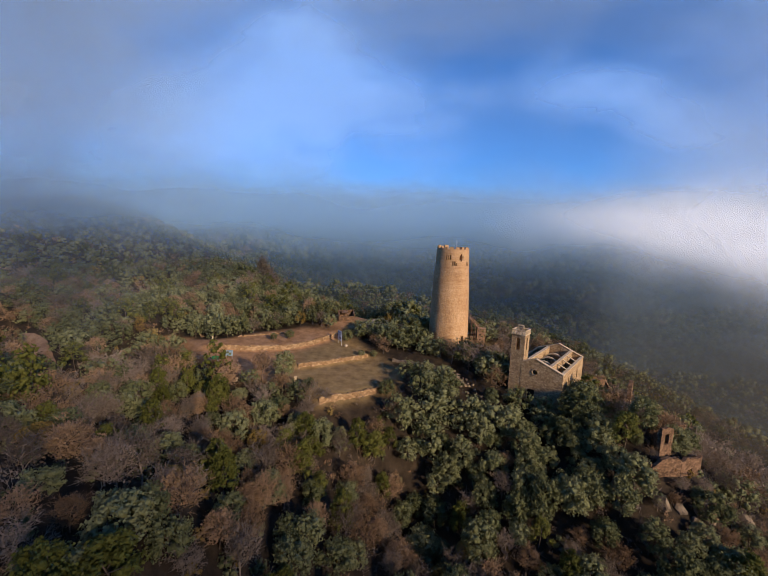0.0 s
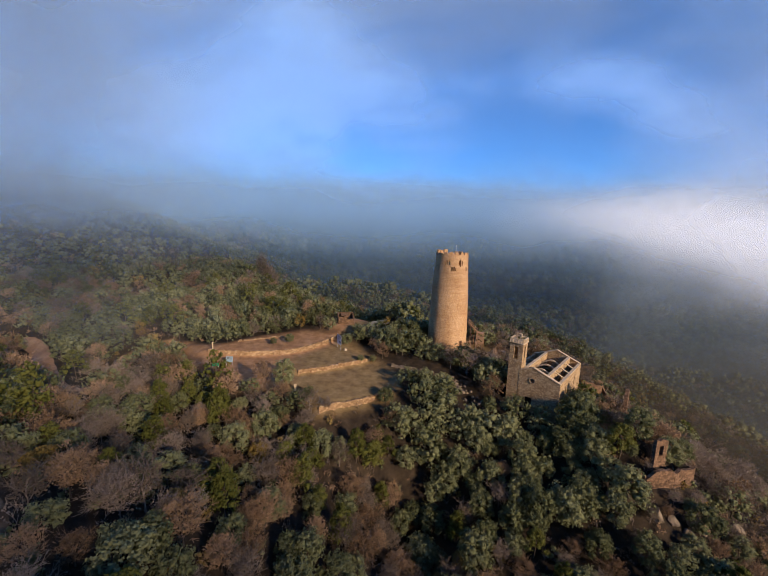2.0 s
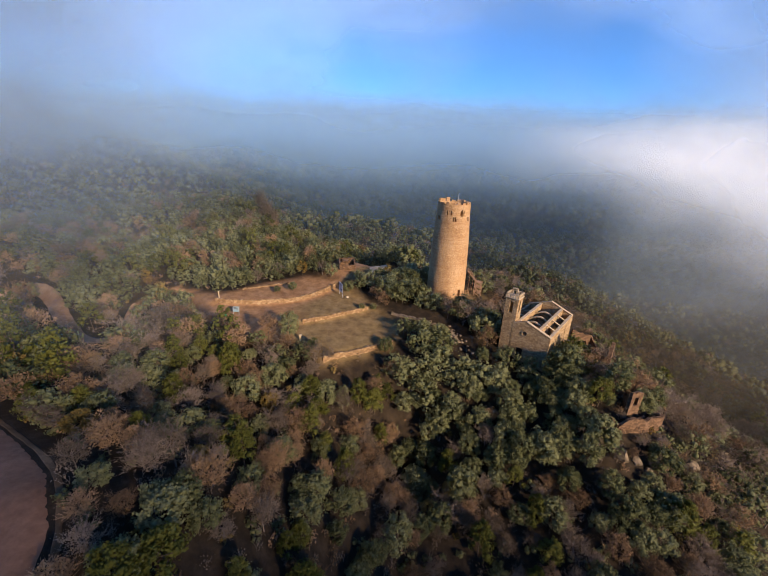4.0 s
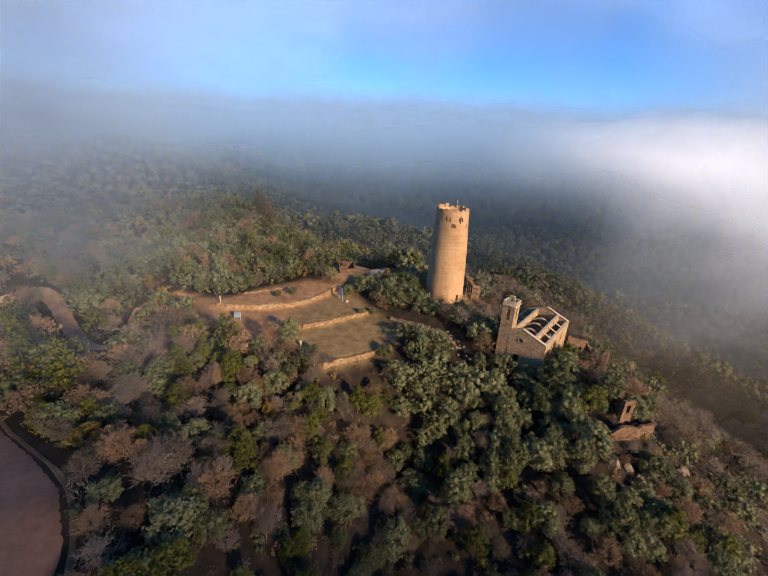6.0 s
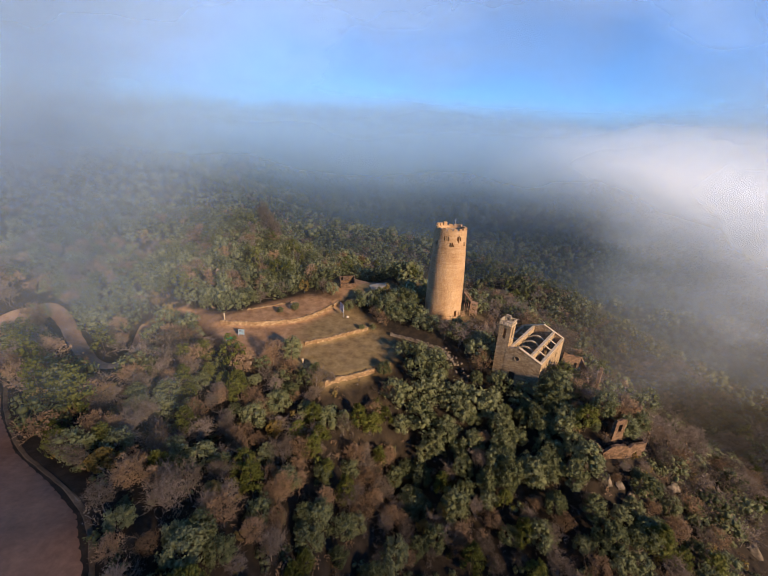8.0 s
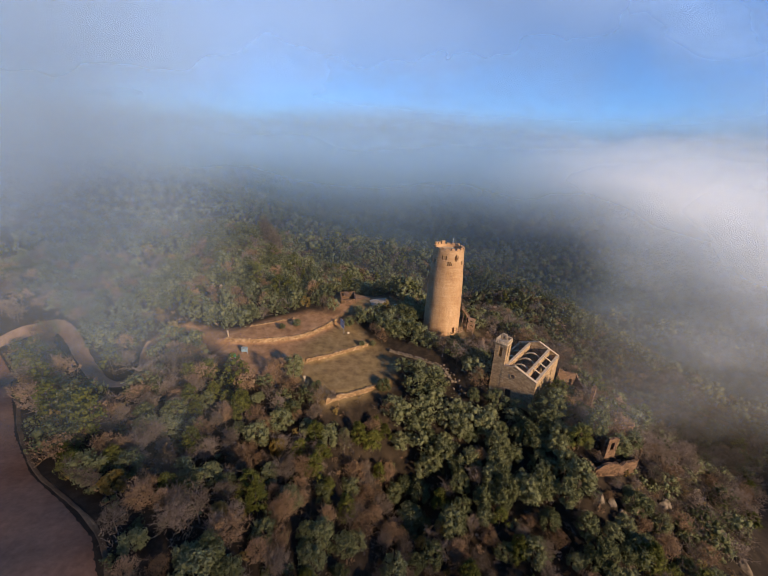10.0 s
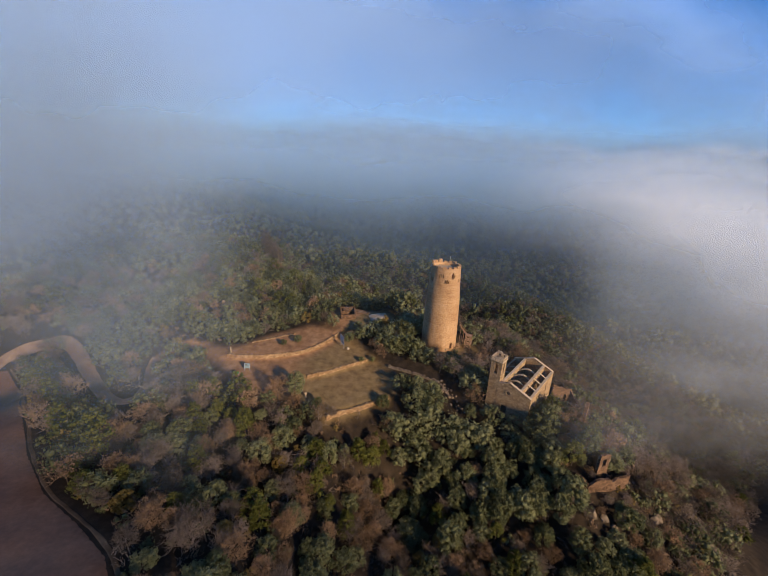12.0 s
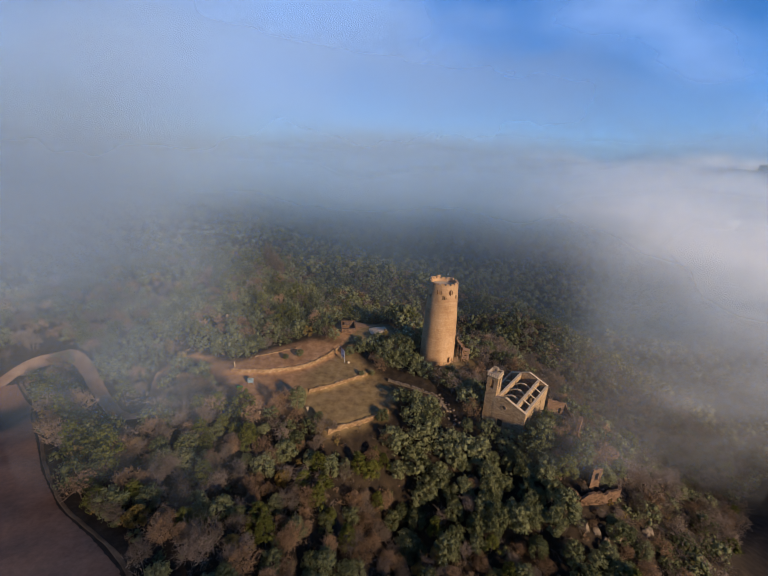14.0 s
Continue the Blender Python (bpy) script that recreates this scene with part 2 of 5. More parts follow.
M_TIMBER = plain_material("weathered_timber", (0.22, 0.13, 0.075), (0.42, 0.27, 0.16), 3.0, 0.8, (1, 1, 0.15))
M_BARK = plain_material("bark", (0.05, 0.038, 0.028), (0.13, 0.1, 0.075), 3.0, 0.95, (1, 1, 0.3))
M_TWIG = plain_material("bare_twigs", (0.12, 0.094, 0.076), (0.25, 0.2, 0.165), 0.8, 0.95)
M_STEEL = plain_material("galvanised_steel", (0.3, 0.3, 0.31), (0.45, 0.45, 0.46), 3.0, 0.5)
M_BOARD = plain_material("printed_panel", (0.55, 0.54, 0.53), (0.7, 0.69, 0.68), 1.2, 0.5)
M_BLUE = plain_material("blue_panel", (0.13, 0.2, 0.24), (0.22, 0.3, 0.34), 1.0, 0.5)
M_GREEN = plain_material("green_panel", (0.01, 0.11, 0.04), (0.02, 0.17, 0.06), 1.0, 0.5)
M_DARK = plain_material("dark_boards", (0.02, 0.015, 0.012), (0.05, 0.035, 0.025), 2.0, 0.8)
M_PRINT = plain_material("print", (0.08, 0.09, 0.1), (0.12, 0.13, 0.14), 2.0, 0.6)
LEAF = {
    "oak": ((0.06, 0.068, 0.03), (0.132, 0.14, 0.06), (0.24, 0.245, 0.118)),
    "pine": ((0.05, 0.056, 0.01), (0.1, 0.105, 0.02), (0.16, 0.16, 0.036)),
    "russet": ((0.115, 0.07, 0.037), (0.21, 0.132, 0.074), (0.39, 0.255, 0.15)),
    "bare": ((0.085, 0.065, 0.047), (0.16, 0.122, 0.09), (0.31, 0.24, 0.185)),
    "yellow": ((0.15, 0.1, 0.022), (0.25, 0.17, 0.045), (0.34, 0.245, 0.08)),
}
M_LEAF = {k: leaf_material(k + "_leaves", *v, True) for k, v in LEAF.items()}
M_WOOD = {k: leaf_material(k + "_wood_leaves", *v, False) for k, v in LEAF.items()}


# ---- mesh tools ----
def empty(name, x=0, y=0, z=0, turn=0):
    ob = new(name)
    ob.empty_display_size = 0.3
    ob.matrix_world = pose(x, y, z, 0, 0, turn)
    return ob


def part(name, bm, mat, parent=None, label=""):
    bm.normal_update()
    me = bpy.data.meshes.new(name)
    bm.to_mesh(me)
    bm.free()
    me.materials.append(mat)
    ob = new(name, me)
    ob.parent = parent
    return tagged(ob, label) if label else ob


def quads(name, v, f, mats, index=None, tone=None):
    """A mesh from arrays of corners and four-cornered faces."""
    me = bpy.data.meshes.new(name)
    v, f = np.asarray(v, np.float32), np.asarray(f, np.int32)
    me.vertices.add(len(v))
    me.vertices.foreach_set("co", v.ravel())
    me.loops.add(f.size)
    me.loops.foreach_set("vertex_index", f.ravel())
    me.polygons.add(len(f))
    me.polygons.foreach_set("loop_start", np.arange(0, f.size, 4, dtype=np.int32))
    for mat in mats:
        me.materials.append(mat)
    if index is not None:
        me.polygons.foreach_set("material_index", np.asarray(index, np.int32))
    if tone is not None:
        me.attributes.new("tone", "FLOAT", "POINT").data.foreach_set("value", np.asarray(tone, np.float32))
    me.update(calc_edges=True)
    return me


def box(bm, sx, sy, sz, m=None, bevel=0.0):
    """A box on its base, sx by sy by sz."""
    r = bmesh.ops.create_cube(bm, size=1, matrix=(m or Matrix()) @ Matrix.Translation((0, 0, sz / 2)) @ Matrix.Diagonal((sx, sy, sz, 1)))
    if bevel:
        e = list({e for v in r["verts"] for e in v.link_edges})
        bmesh.ops.bevel(bm, geom=e, offset=bevel, segments=1, affect="EDGES")
    return r["verts"]


def beam(bm, a, b, w, h=None):
    a, b = Vector(a), Vector(b)
    d = b - a
    m = Matrix.Translation(a) @ d.to_track_quat("Z", "Y").to_matrix().to_4x4()
    return box(bm, w, h or w, d.length, m)


def roughen(bm, amount, scale=1.0, seed=0.0):
    for v in bm.verts:
        v.co += Vector([noise.noise(v.co * scale + Vector((seed + i * 17.3, seed, i * 5.1))) for i in range(3)]) * amount


def lump(bm, sx, sy, sz, m, seed, rounds=2, rough=0.28):
    r = bmesh.ops.create_icosphere(bm, subdivisions=rounds, radius=1)
    for v in r["verts"]:
        n = noise.noise(v.co * 1.3 + Vector((seed, seed * 2.1, 0))) + 0.5 * noise.noise(v.co * 3.1 + Vector((0, seed, 7)))
        v.co *= 1 + rough * n
        v.co = m @ Vector((v.co.x * sx, v.co.y * sy, v.co.z * sz))


# ---- ground ----
def lines(a, b, step, reach, grow=1.13):
    out, s = list(np.arange(a, b + 0.01, step)), step
    low, high = a, b
    while high < reach:
        s *= grow
        low, high = low - s, high + s
        out = [low] + out + [high]
    return np.array(out)


ROAD = [(-176, -21), (-166, -12), (-152, -9.5), (-144, -10.8), (-134, -17.5), (-121, -29), (-110.5, -38), (-103, -43.5), (-98.5, -44.5), (-96.5, -40), (-99.5, -31), (-103, -23), (-103.5, -18)]
LINK = [(-103.5, -19), (-101.5, -13), (-96, -9), (-90, -10.5)]
PATHWAY = [(-90, -10.5), (-85, -15.4), (-79, -21.8), (-71, -26.5), (-62, -29), (-54, -30)]
FIELD_EDGE = [(-163, -16), (-146, -28), (-128, -45), (-113, -58), (-99, -71), (-86, -81), (-74.5, -87), (-64, -93.5), (-57, -101), (-53, -110), (-52, -125), (-54, -160)]
CLEARING = [(-89, -10), (-82, -21), (-71.6, -30.5), (-58.3, -38), (-47.6, -37), (-38, -42.5), (-20, -32), (-15, -20), (-28, -5.5), (-39, 7), (-54, 8), (-66, 0), (-75, -11)]
KNOLL_TOP = [(-47, 12), (-36, 5), (-20, 11), (-13, 26), (-24, 36), (-43, 29)]


FIELD = FIELD_EDGE + [(-420, -160), (-420, -70), (-250, -20)]


def build_ground():
    gx, gy = lines(-170, 115, 1.15, 3400), lines(-150, 75, 1.15, 3400)
    X, Y = np.meshgrid(gx, gy)
    V = np.stack([X, Y, land(X, Y)], -1).reshape(-1, 3)
    n, k = len(gx), len(gy)
    i = (np.arange(k - 1)[:, None] * n + np.arange(n - 1)[None]).ravel()
    me = quads("ground", V, np.stack([i, i + 1, i + n + 1, i + n], -1), [M_GROUND])
    x, y = V[:, 0], V[:, 1]
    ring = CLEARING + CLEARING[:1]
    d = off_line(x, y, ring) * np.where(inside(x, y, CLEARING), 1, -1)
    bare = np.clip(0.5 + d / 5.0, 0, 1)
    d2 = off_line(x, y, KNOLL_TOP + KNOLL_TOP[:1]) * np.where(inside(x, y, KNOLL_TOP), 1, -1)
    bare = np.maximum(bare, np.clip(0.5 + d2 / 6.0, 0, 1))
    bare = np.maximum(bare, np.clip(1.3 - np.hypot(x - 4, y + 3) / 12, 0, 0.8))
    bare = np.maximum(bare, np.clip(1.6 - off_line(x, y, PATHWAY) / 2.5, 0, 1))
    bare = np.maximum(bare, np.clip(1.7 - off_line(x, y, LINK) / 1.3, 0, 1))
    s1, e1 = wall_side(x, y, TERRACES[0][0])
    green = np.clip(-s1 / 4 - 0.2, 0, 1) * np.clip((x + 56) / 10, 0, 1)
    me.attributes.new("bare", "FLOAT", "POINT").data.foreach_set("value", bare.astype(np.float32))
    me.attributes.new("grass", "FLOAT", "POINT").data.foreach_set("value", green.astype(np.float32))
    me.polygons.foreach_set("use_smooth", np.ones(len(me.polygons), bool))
    return tagged(new("ground", me), "wooded hillside ground of brown fallen leaves with shade in their colour, and bare soil", "ground", kind="structure")


build_ground()


def smooth_line(points, step=1.0):
    p = [Vector((*q, 0)) for q in points]
    out = []
    for i in range(len(p) - 1):
        a, b, c, d = p[max(i - 1, 0)], p[i], p[i + 1], p[min(i + 2, len(p) - 1)]
        n = max(2, int((c - b).length / step))
        for j in range(n):
            t = j / n
            out.append(0.5 * ((2 * b) + (c - a) * t + (2 * a - 5 * b + 4 * c - d) * t * t + (3 * b - a - 3 * c + d) * t ** 3))
    return out + [p[-1]]


def build_road(name, points, width, lift, mat, label, taper=0.0):
    line = smooth_line(points)
    v, f, across = [], [], 7
    for i, p in enumerate(line):
        t = (line[min(i + 1, len(line) - 1)] - line[max(i - 1, 0)]).normalized()
        side = Vector((-t.y, t.x, 0))
        w = width * (1 + 0.15 * noise.noise(p * 0.13)) * (1 + taper * i / len(line))
        for j in range(across):
            s = (j / (across - 1) - 0.5) * w
            q = p + side * (s + 0.3 * noise.noise(p * 0.4 + Vector((j, 0, 0))) * (j in (0, across - 1)))
            edge = -0.14 if j in (0, across - 1) else 0.0
            rut = -0.05 if j in (2, 4) else 0.0
            v.append((q.x, q.y, at(q.x, q.y) + lift + edge + rut))
    for i in range(len(line) - 1):
        for j in range(across - 1):
            a = i * across + j
            f.append((a, a + 1, a + across + 1, a + across))
    me = quads(name, v, f, [mat])
    me.polygons.foreach_set("use_smooth", np.ones(len(f), bool))
    return tagged(new(name, me), label, "road", kind="structure")


build_road("road", ROAD, 4.3, 0.13, M_ROAD, "pale dirt track winding up through the woods", 0.0)


def build_field():
    gx, gy = np.arange(-260, -50, 1.3), np.arange(-170, -12, 1.3)
    X, Y = np.meshgrid(gx, gy)
    edge = off_line(X, Y, FIELD_EDGE)
    keep = inside(X, Y, FIELD) | (edge < 2.6)
    edge = edge * np.where(inside(X, Y, FIELD), 1, -1)
    along = X * 0.62 + Y * 0.78
    Z = land(X, Y) + 0.22 + 0.13 * np.sin(along * 1.5) * (edge > 3) - 0.45 * np.clip(1 - edge / 1.6, 0, 2.5)
    V = np.stack([X, Y, Z], -1).reshape(-1, 3)
    n = len(gx)
    ok = keep[:-1, :-1] & keep[1:, :-1] & keep[:-1, 1:] & keep[1:, 1:]
    j, i = np.nonzero(ok)
    a = j * n + i
    me = quads("field", V, np.stack([a, a + 1, a + n + 1, a + n], -1), [M_FIELD])
    tagged(new("field", me), "bare reddish-brown ploughed field beside the woods", "field", kind="structure")


build_field()
M_VERGE = earth_material("dry_verge", (0.08, 0.05, 0.027), (0.13, 0.083, 0.045), (0.19, 0.125, 0.07), 0.3, 1.5)
build_road("verge", FIELD_EDGE, 0.8, 0.1, M_VERGE, "dry grassy verge along the edge of the ploughed field")


# ---- the tower ----
def tower_radius(z):
    return float(np.interp(z, [-3, 0, 5, 15, 22, 29, 34], [7.1, 6.85, 6.75, 6.5, 6.1, 5.6, 5.5]))


def build_tower():
    top = empty("stone_tower")
    tagged(top, "tall round medieval watchtower of golden rubble stone with battlements", "tower")
    n, step = 160, 0.5
    rows = int(35 / step)
    low = -3.0
    slots = []

    def slot(angle, z, w, h):
        a0 = int(round((angle - 90) / 360 * n))
        r0 = int(round((z - low) / step))
        slots.extend((((a0 + i) % n), r0 + j) for i in range(w) for j in range(h))

    for angle, z, w, h in ((-31, 28.5, 2, 3), (-24, 28.5, 1, 3), (-19, 28.5, 2, 3), (15, 28.5, 2, 3), (21, 28.0, 2, 5), (27.5, 28.5, 2, 3), (-9, 26.5, 2, 3), (-2, 26.5, 2, 3), (4, 26.5, 1, 2),
                           (48, 26.5, 2, 3), (55, 26.5, 2, 3), (-70, 26.5, 2, 3), (-63, 26.5, 2, 3), (110, 28, 2, 3), (150, 28, 2, 3), (200, 28, 2, 3), (250, 28, 2, 3)):
        slot(angle, z, w, h)
    slot(29, 0.0, 5, 5)
    slots = set(slots)
    bm = bmesh.new()
    grid = []
    for r in range(rows + 1):
        z = low + r * step
        ring = []
        for i in range(n):
            a = 2 * math.pi * i / n
            d = Vector((math.cos(a), math.sin(a), 0))
            k = tower_radius(z) + 0.05 * noise.noise(Vector((d.x * 3, d.y * 3, z * 0.25))) + 0.06 * noise.noise(Vector((d.x * 14, d.y * 14, z * 1.6)))
            ring.append(bm.verts.new(d * k + Vector((0, 0, z))))
        grid.append(ring)
    inner = {}

    def back(r, i):
        if (r, i) not in inner:
            p = grid[r][i].co
            s = (math.hypot(p.x, p.y) - 1.3) / math.hypot(p.x, p.y)
            inner[r, i] = bm.verts.new((p.x * s, p.y * s, p.z))
        return inner[r, i]

    for r in range(rows):
        for i in range(n):
            j = (i + 1) % n
            if (i, r) not in slots:
                bm.faces.new((grid[r][i], grid[r][j], grid[r + 1][j], grid[r + 1][i]))
                continue
            bm.faces.new((back(r, i), back(r, j), back(r + 1, j), back(r + 1, i)))
            for (di, dr), (p, q) in (((0, -1), ((r, i), (r, j))), ((0, 1), ((r + 1, j), (r + 1, i))), ((-1, 0), ((r + 1, i), (r, i))), ((1, 0), ((r, j), (r + 1, j)))):
                if ((i + di) % n, r + dr) not in slots:
                    bm.faces.new((grid[p[0]][p[1]], grid[q[0]][q[1]], back(*q), back(*p)))
    lip = grid[rows]
    ring = [bm.verts.new((v.co.x * 0.87, v.co.y * 0.87, v.co.z)) for v in lip]
    deep = [bm.verts.new((v.co.x, v.co.y, 30.7)) for v in ring]
    for i in range(n):
        j = (i + 1) % n
        bm.faces.new((lip[i], lip[j], ring[j], ring[i]))
        bm.faces.new((ring[i], ring[j], deep[j], deep[i]))
    part("wall", bm, M_TOWER, top)
    bm = bmesh.new()
    bmesh.ops.create_circle(bm, cap_ends=True, radius=4.95, segments=48, matrix=Matrix.Translation((0, 0, 31.0)))
    ex = bmesh.ops.extrude_face_region(bm, geom=bm.faces[:])
    bmesh.ops.translate(bm, vec=(0, 0, -0.25), verts=[v for v in ex["geom"] if isinstance(v, bmesh.types.BMVert)])
    part("roof_platform", bm, M_COPING, top, "worn pale lime roof platform")
    rnd = random.Random(4)
    for i in range(17):
        a = 2 * math.pi * (i + 0.15 * rnd.random()) / 17
        h = rnd.uniform(0.4, 0.85) + (0.5 if math.sin(a) > 0.2 and math.cos(a) < -0.3 else 0)
        bm = bmesh.new()
        w = rnd.uniform(1.15, 1.45)
        box(bm, 0.72, w, h + 0.1, Matrix.Translation((0, 0, -0.1)), 0.06)
        bmesh.ops.subdivide_edges(bm, edges=bm.edges[:], cuts=1)
        roughen(bm, 0.12, 1.7, i * 3.0)
        ob = part("merlon", bm, M_TOWER, top)
        ob.matrix_local = pose(math.cos(a) * 5.1, math.sin(a) * 5.1, 32.0, 0, 0, math.degrees(a))
    bm = bmesh.new()
    beam(bm, (1.6, 2.2, 31.0), (1.6, 2.2, 35.0), 0.09)
    beam(bm, (1.3, 2.2, 34.4), (1.9, 2.2, 34.4), 0.05)
    part("mast", bm, M_STEEL, top, "thin grey metal mast")
    a = radians(-61)
    bm = bmesh.new()
    for s in (-0.36, 0.36):
        box(bm, 0.68, 0.07, 2.15, Matrix.Translation((s, 0, 0)))
    box(bm, 1.5, 0.09, 0.14, Matrix.Translation((0, 0, 1.7)))
    d = part("door", bm, M_TIMBER, top, "reddish timber door")
    d.matrix_local = pose(math.cos(a) * 6.2, math.sin(a) * 6.2, 0.05, 0, 0, 29)


build_tower()


def build_stair():
    """Timber stair tower that climbs to the first door of the tower."""
    base = at(11.5, -2.5)
    top = empty("timber_stair", 11.2, -2.6, base, -25)
    tagged(top, "weathered timber stair tower with cross-braced landing beside the tower", "stair")
    bm = bmesh.new()
    h = 5.6
    for x in (-1.1, 1.1):
        for y in (-1.0, 1.0):
            beam(bm, (x, y, -1.0), (x, y, h), 0.2)
    part("frame", bm, M_TIMBER, top)
    for y in (-1.06, 1.06):
        for k in range(3):
            bm = bmesh.new()
            z0, z1 = 0.1 + k * 1.8, 1.8 + k * 1.8
            beam(bm, (-1.1, y, z0), (1.1, y, z1), 0.1, 0.14)
            beam(bm, (1.1, y * 1.06, z0), (-1.1, y * 1.06, z1), 0.1, 0.14)
            beam(bm, (-1.2, y, z1), (1.2, y, z1), 0.14, 0.2)
            part("brace", bm, M_TIMBER, top)
    for k in range(3):
        bm = bmesh.new()
        for i in range(7):
            box(bm, 2.4, 0.28, 0.06, Matrix.Translation((0, -0.95 + i * 0.32, 1.78 + k * 1.8)))
        part("landing", bm, M_TIMBER, top)
    bm = bmesh.new()
    for i in range(11):
        t = i / 10
        box(bm, 0.35, 1.0, 0.06, Matrix.Translation((-1.4 - 3.1 * t, 0.8 + 1.1 * t, 5.3 + 2.6 * t)))
    for s in (-0.5, 0.5):
        beam(bm, (-1.2, 0.8 + s, 5.2), (-4.7, 2.0 + s, 8.1), 0.1, 0.25)
        beam(bm, (-1.2, 0.8 + s, 6.2), (-4.7, 2.0 + s, 9.1), 0.08)
        for i in range(5):
            t = i / 4
            beam(bm, (-1.2 - 3.5 * t, 0.8 + s + 1.2 * t, 5.2 + 2.9 * t), (-1.2 - 3.5 * t, 0.8 + s + 1.2 * t, 6.2 + 2.9 * t), 0.08)
    part("flight", bm, M_TIMBER, top)
    bm = bmesh.new()
    beam(bm, (-2.4, 1.3, -1.0), (-2.4, 1.3, 6.2), 0.18)
    beam(bm, (-3.9, 1.7, -1.0), (-3.9, 1.7, 7.3), 0.18)
    beam(bm, (-2.4, 1.3, 0.5), (-3.9, 1.7, 5.5), 0.1)
    part("prop", bm, M_TIMBER, top)
    # railed enclosure by the tower door
    r = empty("timber_railing", 6.6, -4.4, at(6.6, -4.4), 35)
    tagged(r, "timber railing guarding the tower entrance", "railing")
    for i in range(5):
        bm = bmesh.new()
        beam(bm, (-1.6 + i * 0.8, 0, -0.8), (-1.6 + i * 0.8, 0, 2.6), 0.12)
        part("post", bm, M_TIMBER, r)
    for z in (0.6, 1.4, 2.4):
        bm = bmesh.new()
        beam(bm, (-1.7, -0.08, z), (1.7, -0.08, z), 0.09)
        part("rail", bm, M_TIMBER, r)


build_stair()


# ---- walls with openings, and ruined walls ----
def wall_piece(bm, a, b, thick, low, tops, holes=()):
    """A wall from a to b (plan). low: its foot; tops: its height at even steps; holes: (from, to, low, high) along it, cut through."""
    a, b = Vector((*a, 0)), Vector((*b, 0))
    n = len(tops) - 1
    length = (b - a).length
    t = (b - a).normalized()
    side = Vector((-t.y, t.x, 0)) * thick / 2
    xs = sorted({i * length / n for i in range(n + 1)} | {v for h in holes for v in h[:2]})
    height = lambda x: float(np.interp(x, [i * length / n for i in range(n + 1)], tops))
    for x0, x1 in zip(xs, xs[1:]):
        mid = (x0 + x1) / 2
        cut = sorted((h[2], h[3]) for h in holes if h[0] <= mid <= h[1])
        spans, z = [], None
        start = low
        for lo, hi in cut:
            spans.append((start, start, lo, lo))
            start = hi
        spans.append((start, start, height(x0), height(x1)))
        for l0, l1, h0, h1 in spans:
            if min(h0 - l0, h1 - l1) < 0.02:
                continue
            q = []
            for x, lo, hi in ((x0, l0, h0), (x1, l1, h1)):
                p = a + t * x
                q.append([bm.verts.new(p + s + Vector((0, 0, z))) for z in (lo, hi) for s in (-side, side)])
            (a0, a1, a2, a3), (b0, b1, b2, b3) = q
            for face in ((a0, b0, b2, a2), (b1, a1, a3, b3), (a2, b2, b3, a3), (a1, b1, b0, a0), (a1, a0, a2, a3), (b0, b1, b3, b2)):
                bm.faces.new(face)


